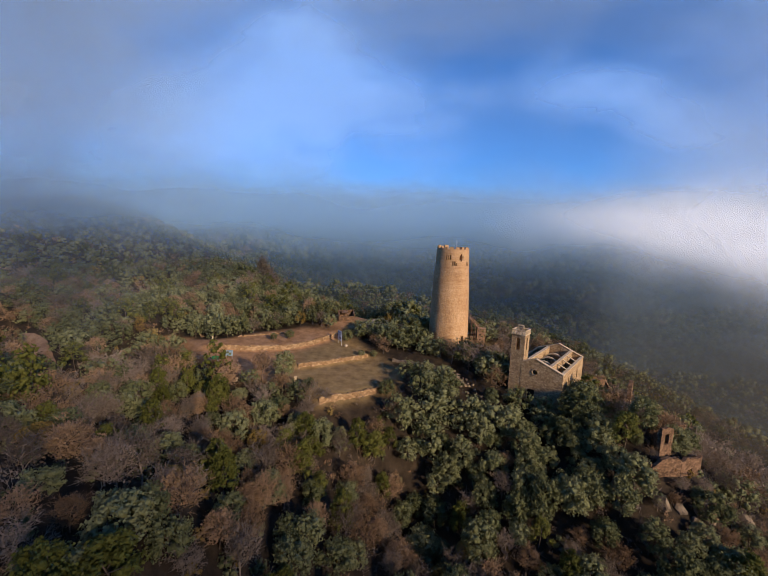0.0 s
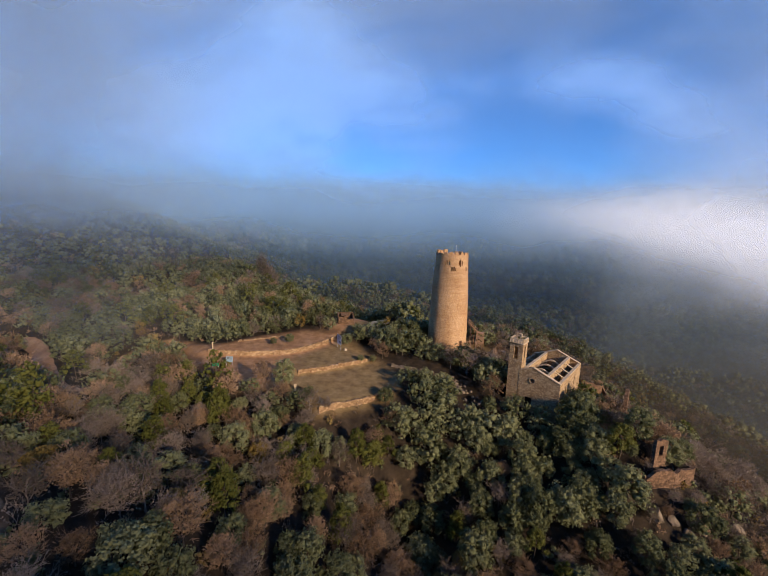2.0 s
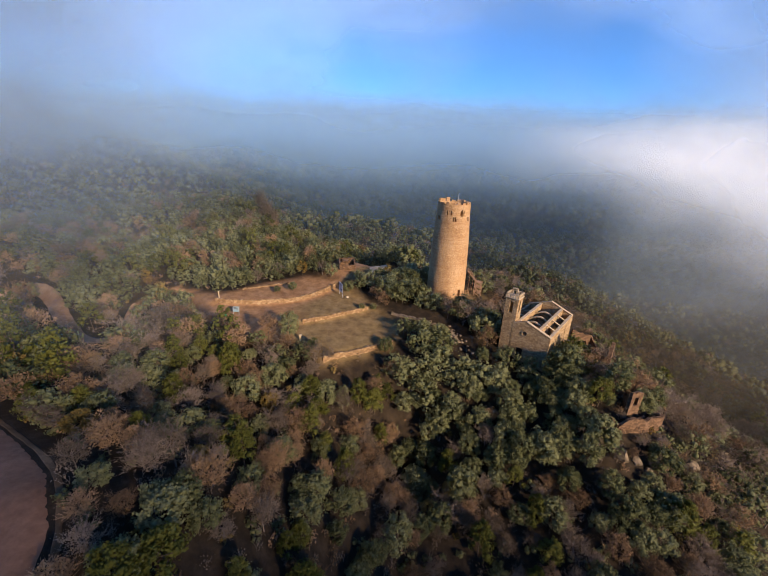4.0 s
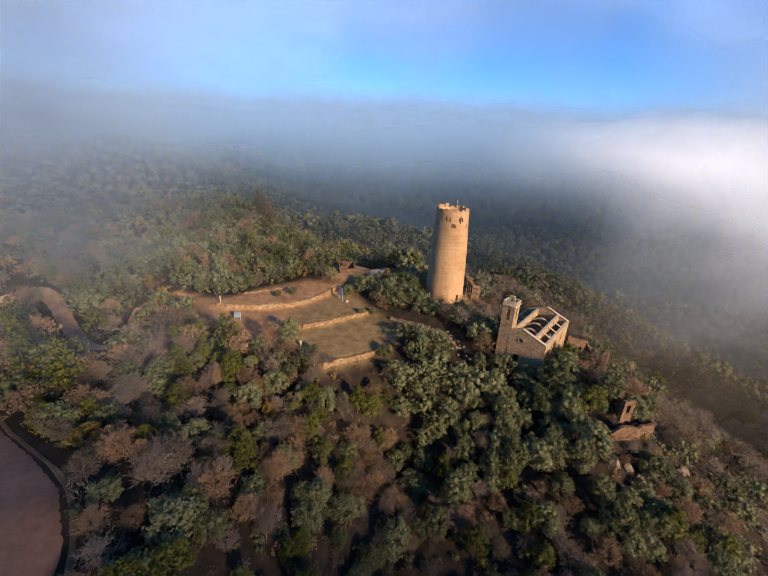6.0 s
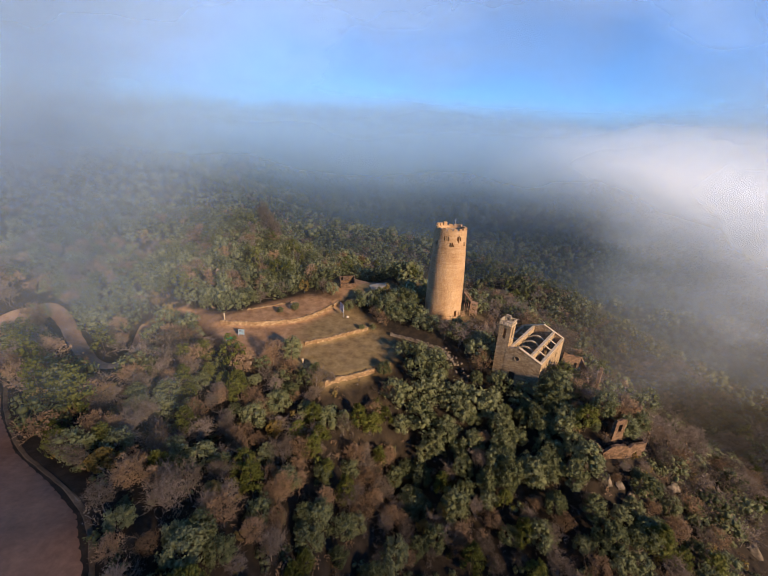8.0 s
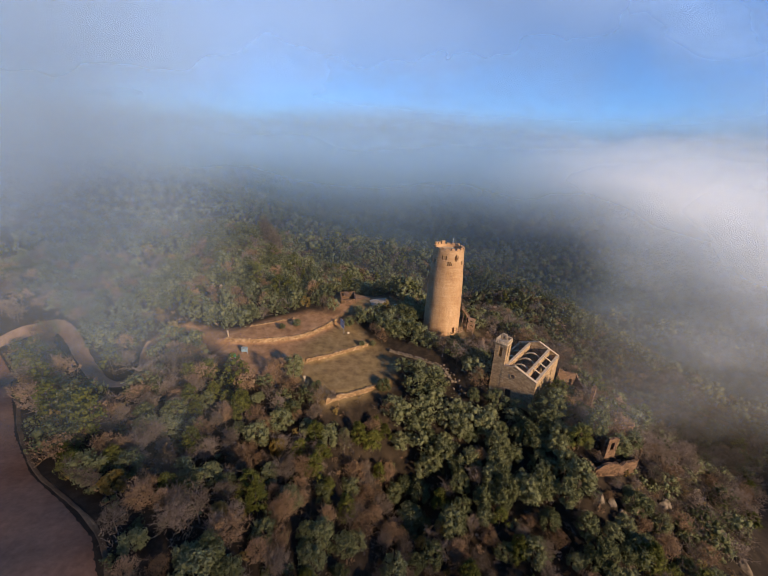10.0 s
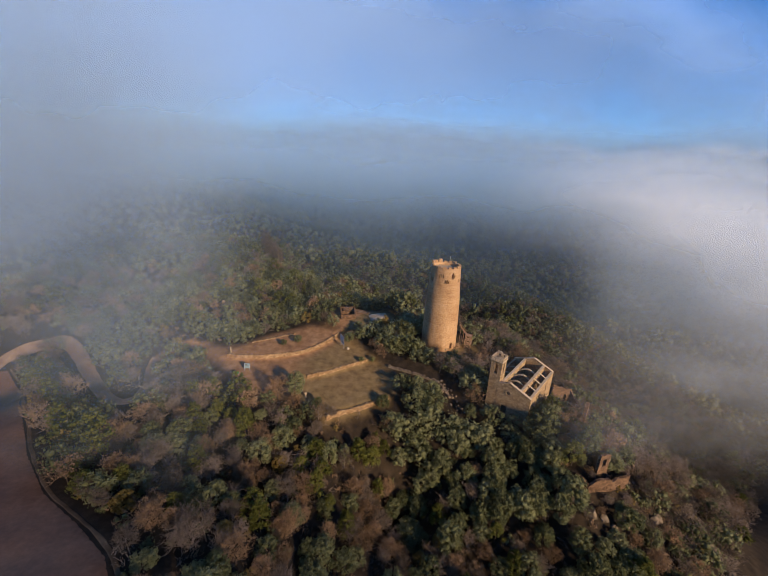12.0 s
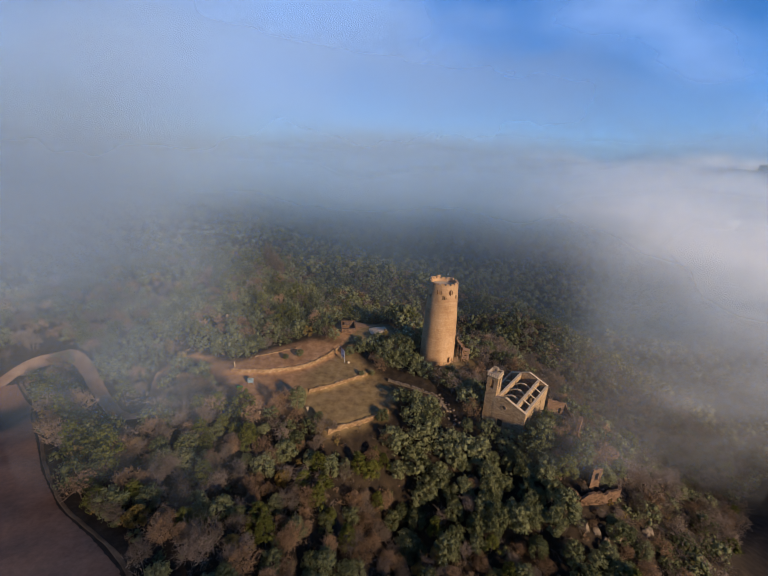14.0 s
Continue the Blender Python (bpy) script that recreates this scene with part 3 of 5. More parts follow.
def build_chapel():
    o, turn = Vector((12.9, -29.8, 0)), -38.3
    top = empty("ruined_chapel", o.x, o.y, 0, turn)
    tagged(top, "roofless ruined stone chapel with square bell tower and bare arches", "chapel")
    W, L, foot = 13.9, 22.0, -12.0
    gable = [1.5 + 2.75 * (1 - abs(i / 8 - 0.5) * 2) for i in range(9)]

    def one(name, a, b, thick, tops, mat=M_CHAPEL, holes=(), low=foot, label=""):
        bm = bmesh.new()
        wall_piece(bm, a, b, thick, low, tops, holes)
        roughen(bm, 0.05, 0.9, len(name))
        return part(name, bm, mat, top, label)

    front = bmesh.new()
    # the front with its door and round window
    wall_piece(front, (3.2, 0.35), (W, 0.35), 0.8, foot, [2.9, 3.5, 4.15, 3.6, 3.05, 2.5, 1.95, 1.45], [(2.0, 3.9, -7.2, -4.3), (2.95, 4.45, -0.15, 1.35)])
    part("front_wall", front, M_CHAPEL, top)
    # ring of the round window
    bm = bmesh.new()
    for i in range(12):
        a = i * math.pi / 6
        box(bm, 0.4, 0.3, 0.3, Matrix.Translation((6.9, 0.0, 0.6)) @ Euler((0, a, 0)).to_matrix().to_4x4() @ Matrix.Translation((0, 0.0, 0.62)))
    part("round_window", bm, M_CHAPEL, top)
    bm = bmesh.new()
    box(bm, 1.9, 0.1, 2.9, Matrix.Translation((6.15, 0.5, -7.2)))
    part("door", bm, M_DARK, top, "dark weathered chapel door")
    one("back_wall", (0, L), (W, L), 0.7, gable)
    one("side_wall", (W - 0.35, 0.75), (W - 0.35, L - 0.35), 0.7, [1.45, 1.5, 1.35, 1.5, 1.45], holes=[(5, 6, -3, -0.6), (14, 15, -3, -0.6)])
    one("side_wall", (0.35, 3.9), (0.35, L - 0.35), 0.7, [1.5, 1.4, 1.5, 1.45])
    bays = [(2.0 + i * 4.9, 5.3 + i * 4.9, foot, 0.7) for i in range(4)]
    for x in (4.0, 10.55):
        one("arcade_wall", (x, 0.8), (x, L - 0.4), 0.65, [2.75] * 6, holes=bays)
    # pale mortar caps on the wall heads
    def slab(a, b, thick, z0, z1):
        bm = bmesh.new()
        t = (Vector(b) - Vector(a)).normalized()
        s = Vector((-t.y, t.x)) * thick / 2
        n = 6
        last = None
        for i in range(n + 1):
            c = Vector(a).lerp(Vector(b), i / n)
            z = z0 + (z1 - z0) * i / n + 0.05 * noise.noise(Vector((c.x, c.y, i)))
            now = [bm.verts.new((*(c + s * k), z + dz)) for k, dz in ((-1, 0), (1, 0), (1, 0.17), (-1, 0.17))]
            if last:
                for j in range(4):
                    bm.faces.new((last[j], now[j], now[(j + 1) % 4], last[(j + 1) % 4]))
            else:
                bm.faces.new(now)
            last = now
        bm.faces.new(last[::-1])
        part("coping", bm, M_COPING, top, "pale lime mortar cap")

    slab((6.9, 0.35), (W + 0.15, 0.35), 0.95, 4.15, 1.4)
    slab((3.6, 0.35), (6.9, 0.35), 0.95, 2.95, 4.15)
    slab((0, L), (W / 2, L), 0.85, 1.45, 4.2)
    slab((W / 2, L), (W, L), 0.85, 4.2, 1.45)
    slab((10.55, 0.8), (10.55, L - 0.4), 0.8, 2.75, 2.75)
    slab((4.0, 0.8), (4.0, L - 0.4), 0.8, 2.75, 2.75)
    slab((W - 0.35, 0.8), (W - 0.35, L - 0.4), 0.8, 1.46, 1.46)
    for i in range(3):
        y = 5.9 + i * 5.0
        slab((10.9, y), (W - 0.6, y), 0.6, 2.45, 1.4)
        # bare stone arches over the nave and the side aisle
        for x0, x1, z0, rise in ((4.3, 10.25, 0.6, 1.6), (0.7, 3.7, 0.4, 0.7)):
            bm = bmesh.new()
            k = 12
            for j in range(k):
                pts = []
                for u in (j / k, (j + 1) / k):
                    x, z = x0 + (x1 - x0) * u, z0 + rise * math.sin(math.pi * u)
                    pts.append((x, z))
                (xa, za), (xb, zb) = pts
                q = [bm.verts.new((x, y + s, z + dz)) for x, z in ((xa, za), (xb, zb)) for s in (-0.25, 0.25) for dz in (0, 0.4)]
                a0, a1, a2, a3, b0, b1, b2, b3 = q
                for face in ((a0, b0, b1, a1), (b2, a2, a3, b3), (a1, b1, b3, a3), (a2, b2, b0, a0)):
                    bm.faces.new(face)
            part("arch", bm, M_COPING, top, "bare stone arch rib")
    # bell tower
    bw, zt = 3.6, 9.9
    for a, b in (((0, 0.3), (bw, 0.3)), ((0, bw - 0.3), (bw, bw - 0.3))):
        one("bell_tower_wall", a, b, 0.6, [zt, zt], holes=[(1.25, 2.35, 5.6, 9.0)])
    for x in (0.3, bw - 0.3):
        one("bell_tower_wall", (x, 0.6), (x, bw - 0.6), 0.6, [zt, zt], holes=[(0.75, 1.65, 5.6, 9.0)])
    bm = bmesh.new()
    box(bm, bw + 0.5, bw + 0.5, 0.22, Matrix.Translation((bw / 2, bw / 2, zt)), 0.05)
    part("cornice", bm, M_COPING, top, "pale stone cornice")
    for x, y in [(bw * i / 5, s) for i in range(6) for s in (0.02, bw - 0.02)] + [(s, bw * i / 5) for i in range(1, 5) for s in (0.02, bw - 0.02)]:
        bm = bmesh.new()
        r = bmesh.ops.create_cone(bm, cap_ends=True, segments=8, radius1=0.16, radius2=0.1, depth=0.95)
        bmesh.ops.translate(bm, vec=(x, y, zt + 0.22 + 0.47), verts=r["verts"])
        part("baluster", bm, M_COPING, top)
    for a, b in (((0, 0), (bw, 0)), ((0, bw), (bw, bw)), ((0, 0), (0, bw)), ((bw, 0), (bw, bw))):
        bm = bmesh.new()
        beam(bm, (*a, zt + 1.25), (*b, zt + 1.25), 0.34, 0.24)
        part("parapet_rail", bm, M_COPING, top)
    # stone bell frame standing on the roof
    bm = bmesh.new()
    for x in (0.5, 1.9):
        beam(bm, (x, bw - 0.4, zt + 0.2), (x, bw - 0.4, zt + 2.0), 0.3)
    beam(bm, (0.4, bw - 0.4, zt + 2.0), (2.0, bw - 0.4, zt + 2.0), 0.35, 0.3)
    part("bell_frame", bm, M_COPING, top)
    # floor inside, grown over
    bm = bmesh.new()
    box(bm, W - 1, L - 1, 0.3, Matrix.Translation((W / 2, L / 2, -3.6)))
    part("floor", bm, M_DRY, top, "rubble-strewn earth floor")


build_chapel()


def ruin(name, label, walls):
    """A ruin of broken walls: each from, to, height over its foot at even steps, thickness, openings."""
    x0, y0 = walls[0][0]
    top = empty(name)
    tagged(top, label, "ruin", "village ruins")
    for k, (a, b, tops, thick, holes) in enumerate(walls):
        g = min(at(*a), at(*b))
        rnd = random.Random(k * 7 + int(abs(x0) * 10))
        n = max(2, int(math.dist(a, b) / 0.8))
        xs = np.linspace(0, 1, n + 1)
        hs = [0.5 * g + 0.5 * at(a[0] + (b[0] - a[0]) * u, a[1] + (b[1] - a[1]) * u) + float(np.interp(u, np.linspace(0, 1, len(tops)), tops)) + rnd.uniform(-0.35, 0.35) for u in xs]
        bm = bmesh.new()
        wall_piece(bm, a, b, thick, g - 2.5, hs, [(p, q, g + lo, g + hi) for p, q, lo, hi in holes])
        roughen(bm, 0.06, 0.9, k * 3.3)
        part("broken_wall", bm, M_RUIN, top)


ruin("ruined_house", "ruined reddish stone house with a standing door opening", [
    ((38.0, -54.2), (41.2, -53.2), [6.0, 6.4, 5.8], 0.6, [(1.0, 2.2, 2.7, 5.0)]),
    ((37.9, -54.0), (38.9, -50.8), [5.4, 3.4, 1.8], 0.55, []),
    ((41.2, -53.2), (42.0, -50.4), [5.2, 3.6, 2.0], 0.55, []),
    ((34.2, -58.0), (40.5, -57.2), [2.4, 3.6, 4.0, 3.6], 0.7, []),
    ((40.5, -57.2), (47.0, -54.2), [3.8, 4.4, 4.2, 4.6], 0.7, [(3.2, 4.0, 1.2, 2.6)]),
    ((47.0, -54.2), (48.6, -50.2), [4.2, 3.6, 2.6], 0.6, []),
    ((34.2, -58.0), (31.6, -53.6), [3.0, 2.6, 2.0], 0.6, []),
    ((29.8, -56.8), (33.6, -58.6), [1.4, 2.4, 2.8], 0.6, [])])
ruin("ruined_house", "long broken wall of a ruined house, overgrown", [
    ((38.3, -46.5), (45.5, -44.4), [4.6, 5.2, 6.0], 0.7, [(2.5, 3.5, 1.6, 3.6)]),
    ((45.5, -44.4), (52.5, -42.2), [6.0, 6.6, 7.6], 0.7, []),
    ((38.3, -46.5), (36.0, -50.5), [4.2, 3.4, 2.6], 0.6, []),
    ((52.5, -42.2), (54.0, -46.5), [6.0, 5.0, 3.6], 0.6, []),
    ((45.5, -44.4), (46.6, -48.0), [4.6, 3.6, 2.4], 0.6, []),
    ((32.6, -50.4), (35.4, -48.8), [3.6, 4.4, 3.2], 0.6, [(1.0, 1.8, 1.0, 2.6)])])
ruin("ruined_tower", "tall broken pillar of masonry clad in ivy", [
    ((41.2, -37.8), (43.2, -35.2), [8.6, 11.8, 11.0], 0.9, [])])
ruin("boundary_wall", "low broken boundary wall below the chapel", [
    ((27.5, -41.0), (34.5, -36.5), [3.2, 3.6, 2.6], 0.6, []),
    ((34.5, -36.5), (40.0, -35.5), [2.6, 2.0, 1.6], 0.6, [])])
ruin("ruined_annex", "roofless stone annex behind the chapel", [
    ((38.5, -21.0), (45.5, -20.0), [6.6, 6.0, 5.6], 0.6, [(4.6, 5.6, 1.5, 3.8)]),
    ((45.5, -20.0), (47.5, -23.5), [6.6, 4.2, 3.0], 0.55, [])])


def build_hut():
    x, y, turn = -38.6, 16.0, 12
    g = at(x, y)
    top = empty("stone_hut", x, y, g, turn)
    tagged(top, "small half-ruined stone hut with a sloping remnant of roof", "hut")
    for a, b, tops in (((-3, -2.4), (3, -2.4), [1.5, 1.6]), ((3, -2.4), (3, 2.4), [1.6, 3.4]), ((-3, 2.4), (3, 2.4), [3.2, 3.4]), ((-3, -2.4), (-3, 2.4), [1.5, 3.2])):
        bm = bmesh.new()
        wall_piece(bm, a, b, 0.5, -1.5, tops)
        roughen(bm, 0.06, 1.0, a[0])
        part("wall", bm, M_RUIN, top)
    bm = bmesh.new()
    box(bm, 2.6, 2.2, 0.18, Matrix.Translation((-0.6, 1.0, 2.6)) @ Euler((0.35, 0, 0)).to_matrix().to_4x4())
    roughen(bm, 0.08, 1.0)
    part("roof", bm, M_RUIN, top, "fallen tiled roof")


build_hut()


# ---- dry-stone walls of the terraces ----
def dry_wall(name, points, height, label, uneven=0.15, thick=0.55, rnd=random.Random(8), mat=M_DRY):
    line = smooth_line(points, 0.5)
    top = empty(name, line[0].x, line[0].y, at(line[0].x, line[0].y))
    tagged(top, label, "wall", "terrace walls")
    o = top.matrix_world.translation
    bm = bmesh.new()
    dist = [0.0]
    for p, q in zip(line, line[1:]):
        dist.append(dist[-1] + (q - p).length)
    s = 0.0
    courses = max(2, int(height / 0.3))
    foot = lambda p, side: min(at(p.x + side.x * 0.9, p.y + side.y * 0.9), at(p.x - side.x * 0.9, p.y - side.y * 0.9))
    head = lambda p, side: max(at(p.x + side.x * 0.9, p.y + side.y * 0.9), at(p.x - side.x * 0.9, p.y - side.y * 0.9))
    while s < dist[-1]:
        w = rnd.uniform(0.4, 0.85)
        u = min(s + w / 2, dist[-1])
        p = Vector((float(np.interp(u, dist, [q.x for q in line])), float(np.interp(u, dist, [q.y for q in line])), 0))
        e = Vector((float(np.interp(min(u + 0.3, dist[-1]), dist, [q.x for q in line])), float(np.interp(min(u + 0.3, dist[-1]), dist, [q.y for q in line])), 0))
        b4 = Vector((float(np.interp(max(u - 0.3, 0), dist, [q.x for q in line])), float(np.interp(max(u - 0.3, 0), dist, [q.y for q in line])), 0))
        t = (e - b4).normalized()
        side = Vector((-t.y, t.x, 0))
        lo = foot(p, side) - 0.3
        hi = max(head(p, side) + rnd.uniform(0.0, uneven), lo + 0.3 + height * 0.6)
        z = lo
        ang = math.atan2(t.y, t.x)
        while z < hi:
            h = rnd.uniform(0.24, 0.42)
            for ww in ((w,) if rnd.random() < 0.6 else (w * 0.5,)):
                m = Matrix.Translation((p.x - o.x + rnd.uniform(-0.05, 0.05), p.y - o.y + rnd.uniform(-0.06, 0.06), z - o.z)) @ Euler((rnd.uniform(-0.08, 0.08), rnd.uniform(-0.08, 0.08), ang + rnd.uniform(-0.12, 0.12))).to_matrix().to_4x4()
                for v in box(bm, w * 1.04, thick + rnd.uniform(-0.1, 0.12), h, m):
                    v.co += Vector((rnd.uniform(-1, 1), rnd.uniform(-1, 1), rnd.uniform(-1, 1))) * 0.045
            z += h * 0.98
        s += w
    tagged(part("stones", bm, mat, top), kind="stuff")


dry_wall("terrace_wall", TERRACES[0][0], 1.5, "long curving dry-stone terrace wall catching the sun", 0.16)
dry_wall("terrace_wall", TERRACES[1][0], 1.4, "straight dry-stone terrace wall across the grass", 0.14)
dry_wall("terrace_wall", TERRACES[2][0], 1.7, "lower dry-stone terrace wall above the wooded slope", 0.16)
dry_wall("rubble_wall", [(-19.5, -13.5), (-12.3, -17.0), (-6, -20.0), (-2, -22.0), (1.4, -28.0)], 0.7, "low tumbled wall of grey stones below the tower", 0.5, 0.8, random.Random(5), M_ROCK)
dry_wall("rubble_wall", [(-58, 1), (-65, -4), (-72, -9)], 0.5, "low line of stones at the edge of the oaks", 0.2, 0.6, random.Random(6), M_DRY)


# ---- rocks ----
def rock(x, y, sx, sy, sz, seed, mat=M_ROCK, sink=0.3, label="weathered pale sandstone boulder on the wooded slope", group="boulders", name="boulder", rounds=3):
    bm = bmesh.new()
    lump(bm, sx, sy, sz, Euler((0.2 * math.sin(seed), 0.25 * math.cos(seed * 2), seed)).to_matrix().to_4x4(), seed * 3.7, rounds, 0.42)
    cut = random.Random(int(seed * 100))
    for _ in range(9):
        n = Vector((cut.uniform(-1, 1), cut.uniform(-1, 1), cut.uniform(-0.3, 1))).normalized()
        d = cut.uniform(0.5, 0.8) * math.sqrt((n.x * sx) ** 2 + (n.y * sy) ** 2 + (n.z * sz) ** 2)
        for v in bm.verts:
            over = v.co.dot(n) - d
            if over > 0:
                v.co -= n * over * 0.92
    ob = part(name, bm, mat)
    ob.location = (x, y, at(x, y) + sz * sink)
    tagged(ob, label, "rock", group)


BOULDERS = [(27, -58, 1.8), (31, -58.8, 1.6), (34.6, -61.3, 2.6), (37.6, -62, 1.9), (48, -60.5, 2.2), (51, -59.5, 2.0), (55, -57, 2.4), (62, -52.5, 2.0), (66, -52, 1.6),
                             (73, -46, 2.0), (77, -51, 2.4), (86, -44, 2.0), (85, -53, 2.5), (25, -55.5, 1.3), (44, -62.5, 1.5), (40, -63.5, 1.6), (29.5, -55.6, 1.1), (57, -49, 1.6),
                             (74.2, -56.5, 3.2), (77.1, -62, 3.0), (83.8, -48.9, 2.4), (74.1, -46.7, 2.3), (57.4, -55.4, 2.2), (69.2, -59, 1.6)]
for i, (x, y, s) in enumerate(BOULDERS):
    rock(x, y, s * (0.75 + 0.25 * math.sin(i * 2.1)), s * 0.65, s * 0.7, i * 1.7 + 0.4, M_ROCK, 0.0)
rnd = random.Random(12)
for i in range(30):
    u = rnd.random()
    x, y = -1.5 + 7 * u + rnd.uniform(-2, 2), -22 - 11 * u + rnd.uniform(-1.5, 1.5)
    s = rnd.uniform(0.3, 0.75)
    rock(x, y, s, s * 0.8, s * 0.6, i * 2.3, M_ROCK, 0.3, "grey tumbled building stone below the tower", "tumbled stones", "stone", 2)
for i in range(12):
    x, y = rnd.uniform(-29, -14), rnd.uniform(-58, -43)
    s = rnd.uniform(0.25, 0.6)
    rock(x, y, s, s * 0.8, s * 0.6, i * 1.9, M_RUIN, 0.1, "fallen wall stone on the bare slope", "fallen stones", "stone", 2)
rock(-26, 18.5, 9.0, 5.0, 1.5, 3.1, M_SLAB, 0.1, "broad pale sandstone outcrop at the crest", "outcrops", "outcrop")
rock(-36, -4.2, 1.3, 0.6, 0.5, 5.2, M_SLAB, 0.4, "pale stone block used as a bench", "outcrops", "stone_bench", 2)
rock(-94, 15, 2.2, 1.6, 3.4, 6.2, M_ROCK, 0.4, "pale rock showing among the oaks", "outcrops", "outcrop")


# ---- signs ----
def sign(name, label, x, y, w, h, lift, turn, tilt, mat, bars):
    g = at(x, y)
    top = empty(name, x, y, g, turn)
    tagged(top, label, "sign")
    for s in (-0.42, 0.42):
        bm = bmesh.new()
        beam(bm, (w * s, 0.06, -0.4), (w * s, 0.06, lift + h * 0.9), 0.09)
        part("post", bm, M_STEEL, top)
    bm = bmesh.new()
    box(bm, w, 0.06, h, None, 0.01)
    b = part("panel", bm, mat, top)
    b.matrix_local = pose(0, 0, lift, tilt)
    for u, v, bw, bh in bars:
        bm = bmesh.new()
        box(bm, w * bw, 0.012, h * bh, Matrix.Translation((w * u, -0.038, h * v)))
        part("print_bar", bm, M_PRINT, b)


sign("billboard", "large white information hoarding standing on the upper terrace", -38.4, -3.2, 3.9, 3.4, 1.6, -62, 0, M_BOARD,
     [(0, 0.78, 0.8, 0.1), (-0.1, 0.6, 0.6, 0.05), (-0.1, 0.48, 0.6, 0.05), (0.15, 0.2, 0.5, 0.18)])
sign("information_board", "blue-grey tilted information board on two posts", -68.3, -24.8, 2.0, 1.7, 0.9, 8, -18, M_BLUE,
     [(-0.2, 0.55, 0.35, 0.3), (0.22, 0.55, 0.35, 0.08), (0.22, 0.4, 0.35, 0.05), (0, 0.85, 0.8, 0.06)])
sign("green_sign", "small green notice board beside the track", -70.7, -28.4, 1.9, 0.9, 0.4, 10, 0, M_GREEN, [(0, 0.5, 0.7, 0.12)])


def bollard(x, y, h, w, label):
    bm = bmesh.new()
    box(bm, w, w, h + 0.3, Matrix.Translation((0, 0, -0.3)), 0.02)
    box(bm, w * 1.5, w * 1.2, 0.3, Matrix.Translation((0, 0, h)), 0.03)
    ob = part("marker_post", bm, M_COPING)
    ob.location = (x, y, at(x, y))
    tagged(ob, label, "post", "marker posts")


bollard(-76.7, -17.6, 2.0, 0.28, "pale marker post at the end of the terrace wall")
bollard(-45.9, -34.3, 1.5, 0.5, "square stone post at the foot of the grass")
bollard(-60.2, -38.6, 0.6, 0.4, "low white marker post at the edge of the trees")


# ---- trees ----
def leaf_quads(rng, centres, spread, size, count, outward=None):
    """Small four-cornered leaf sprays about each centre, facing roughly outward where that is given."""
    c = np.repeat(centres, count, 0) + rng.normal(0, 1, (len(centres) * count, 3)) * np.repeat(spread, count)[:, None] * (0.55, 0.55, 0.4)
    n = len(c)
    face = rng.normal(0, 1, (n, 3)) * 0.75 + (0, 0, 0.3)
    if outward is not None:
        face = face + np.repeat(outward, count, 0) * 1.1
    u = np.cross(face, rng.normal(0, 1, (n, 3)))
    u /= np.linalg.norm(u, axis=1)[:, None] + 1e-9
    v = np.cross(face, u)
    v /= np.linalg.norm(v, axis=1)[:, None] + 1e-9
    s = size * rng.uniform(0.6, 1.35, (n, 1))
    V = np.stack([c - u * s, c + v * s * 0.7, c + u * s, c - v * s * 0.7], 1).reshape(-1, 3)
    return V, np.arange(4 * n).reshape(-1, 4)


def twig_quads(rng, starts, ways, length, width, count):
    """Fine twigs fanning out from the ends of the branches."""
    p, d = np.repeat(starts, count, 0), np.repeat(ways, count, 0) + rng.normal(0, 0.55, (len(starts) * count, 3)) + (0, 0, 0.25)
    d /= np.linalg.norm(d, axis=1)[:, None]
    u = np.cross(d, rng.normal(0, 1, d.shape))
    u /= np.linalg.norm(u, axis=1)[:, None] + 1e-9
    e = p + d * length * rng.uniform(0.5, 1.3, (len(d), 1))
    V = np.stack([p - u * width, p + u * width, e + u * width * 0.35, e - u * width * 0.35], 1).reshape(-1, 3)
    return V, np.arange(len(V)).reshape(-1, 4)


def ball_grid(n):
    """A cube of n by n squares a side, blown up to a ball: corners and faces."""
    V, F, seen = [], [], {}

    def corner(p):
        key = tuple(round(float(c), 4) for c in p)
        if key not in seen:
            seen[key] = len(V)
            V.append(np.array(p) / np.linalg.norm(p))
        return seen[key]

    for axis in range(3):
        for side in (-1, 1):
            for i in range(n):
                for j in range(n):
                    ring = []
                    for a, b in ((i, j), (i + 1, j), (i + 1, j + 1), (i, j + 1)):
                        p = np.zeros(3)
                        p[axis], p[(axis + 1) % 3], p[(axis + 2) % 3] = side, 2 * a / n - 1, 2 * b / n - 1
                        ring.append(corner(p))
                    F.append(ring if side > 0 else ring[::-1])
    return np.array(V), np.array(F)


BALL = ball_grid(1)


def clump_quads(rng, centres, radii):
    """Uneven tufts of dense foliage."""
    V0, F0 = BALL
    V, F = [], []
    for k, (c, r) in enumerate(zip(centres, radii)):
        bulge = 1 + 0.3 * rng.uniform(-1, 1, len(V0))
        V.append(c + V0 * (bulge * r)[:, None] * (1, 1, 0.85))
        F.append(F0 + k * len(V0))
    return np.concatenate(V), np.concatenate(F)


def join(*pieces):
    V, F, n = [], [], 0
    for v, f in pieces:
        V.append(v)
        F.append(f + n)
        n += len(v)
    return np.concatenate(V), np.concatenate(F)


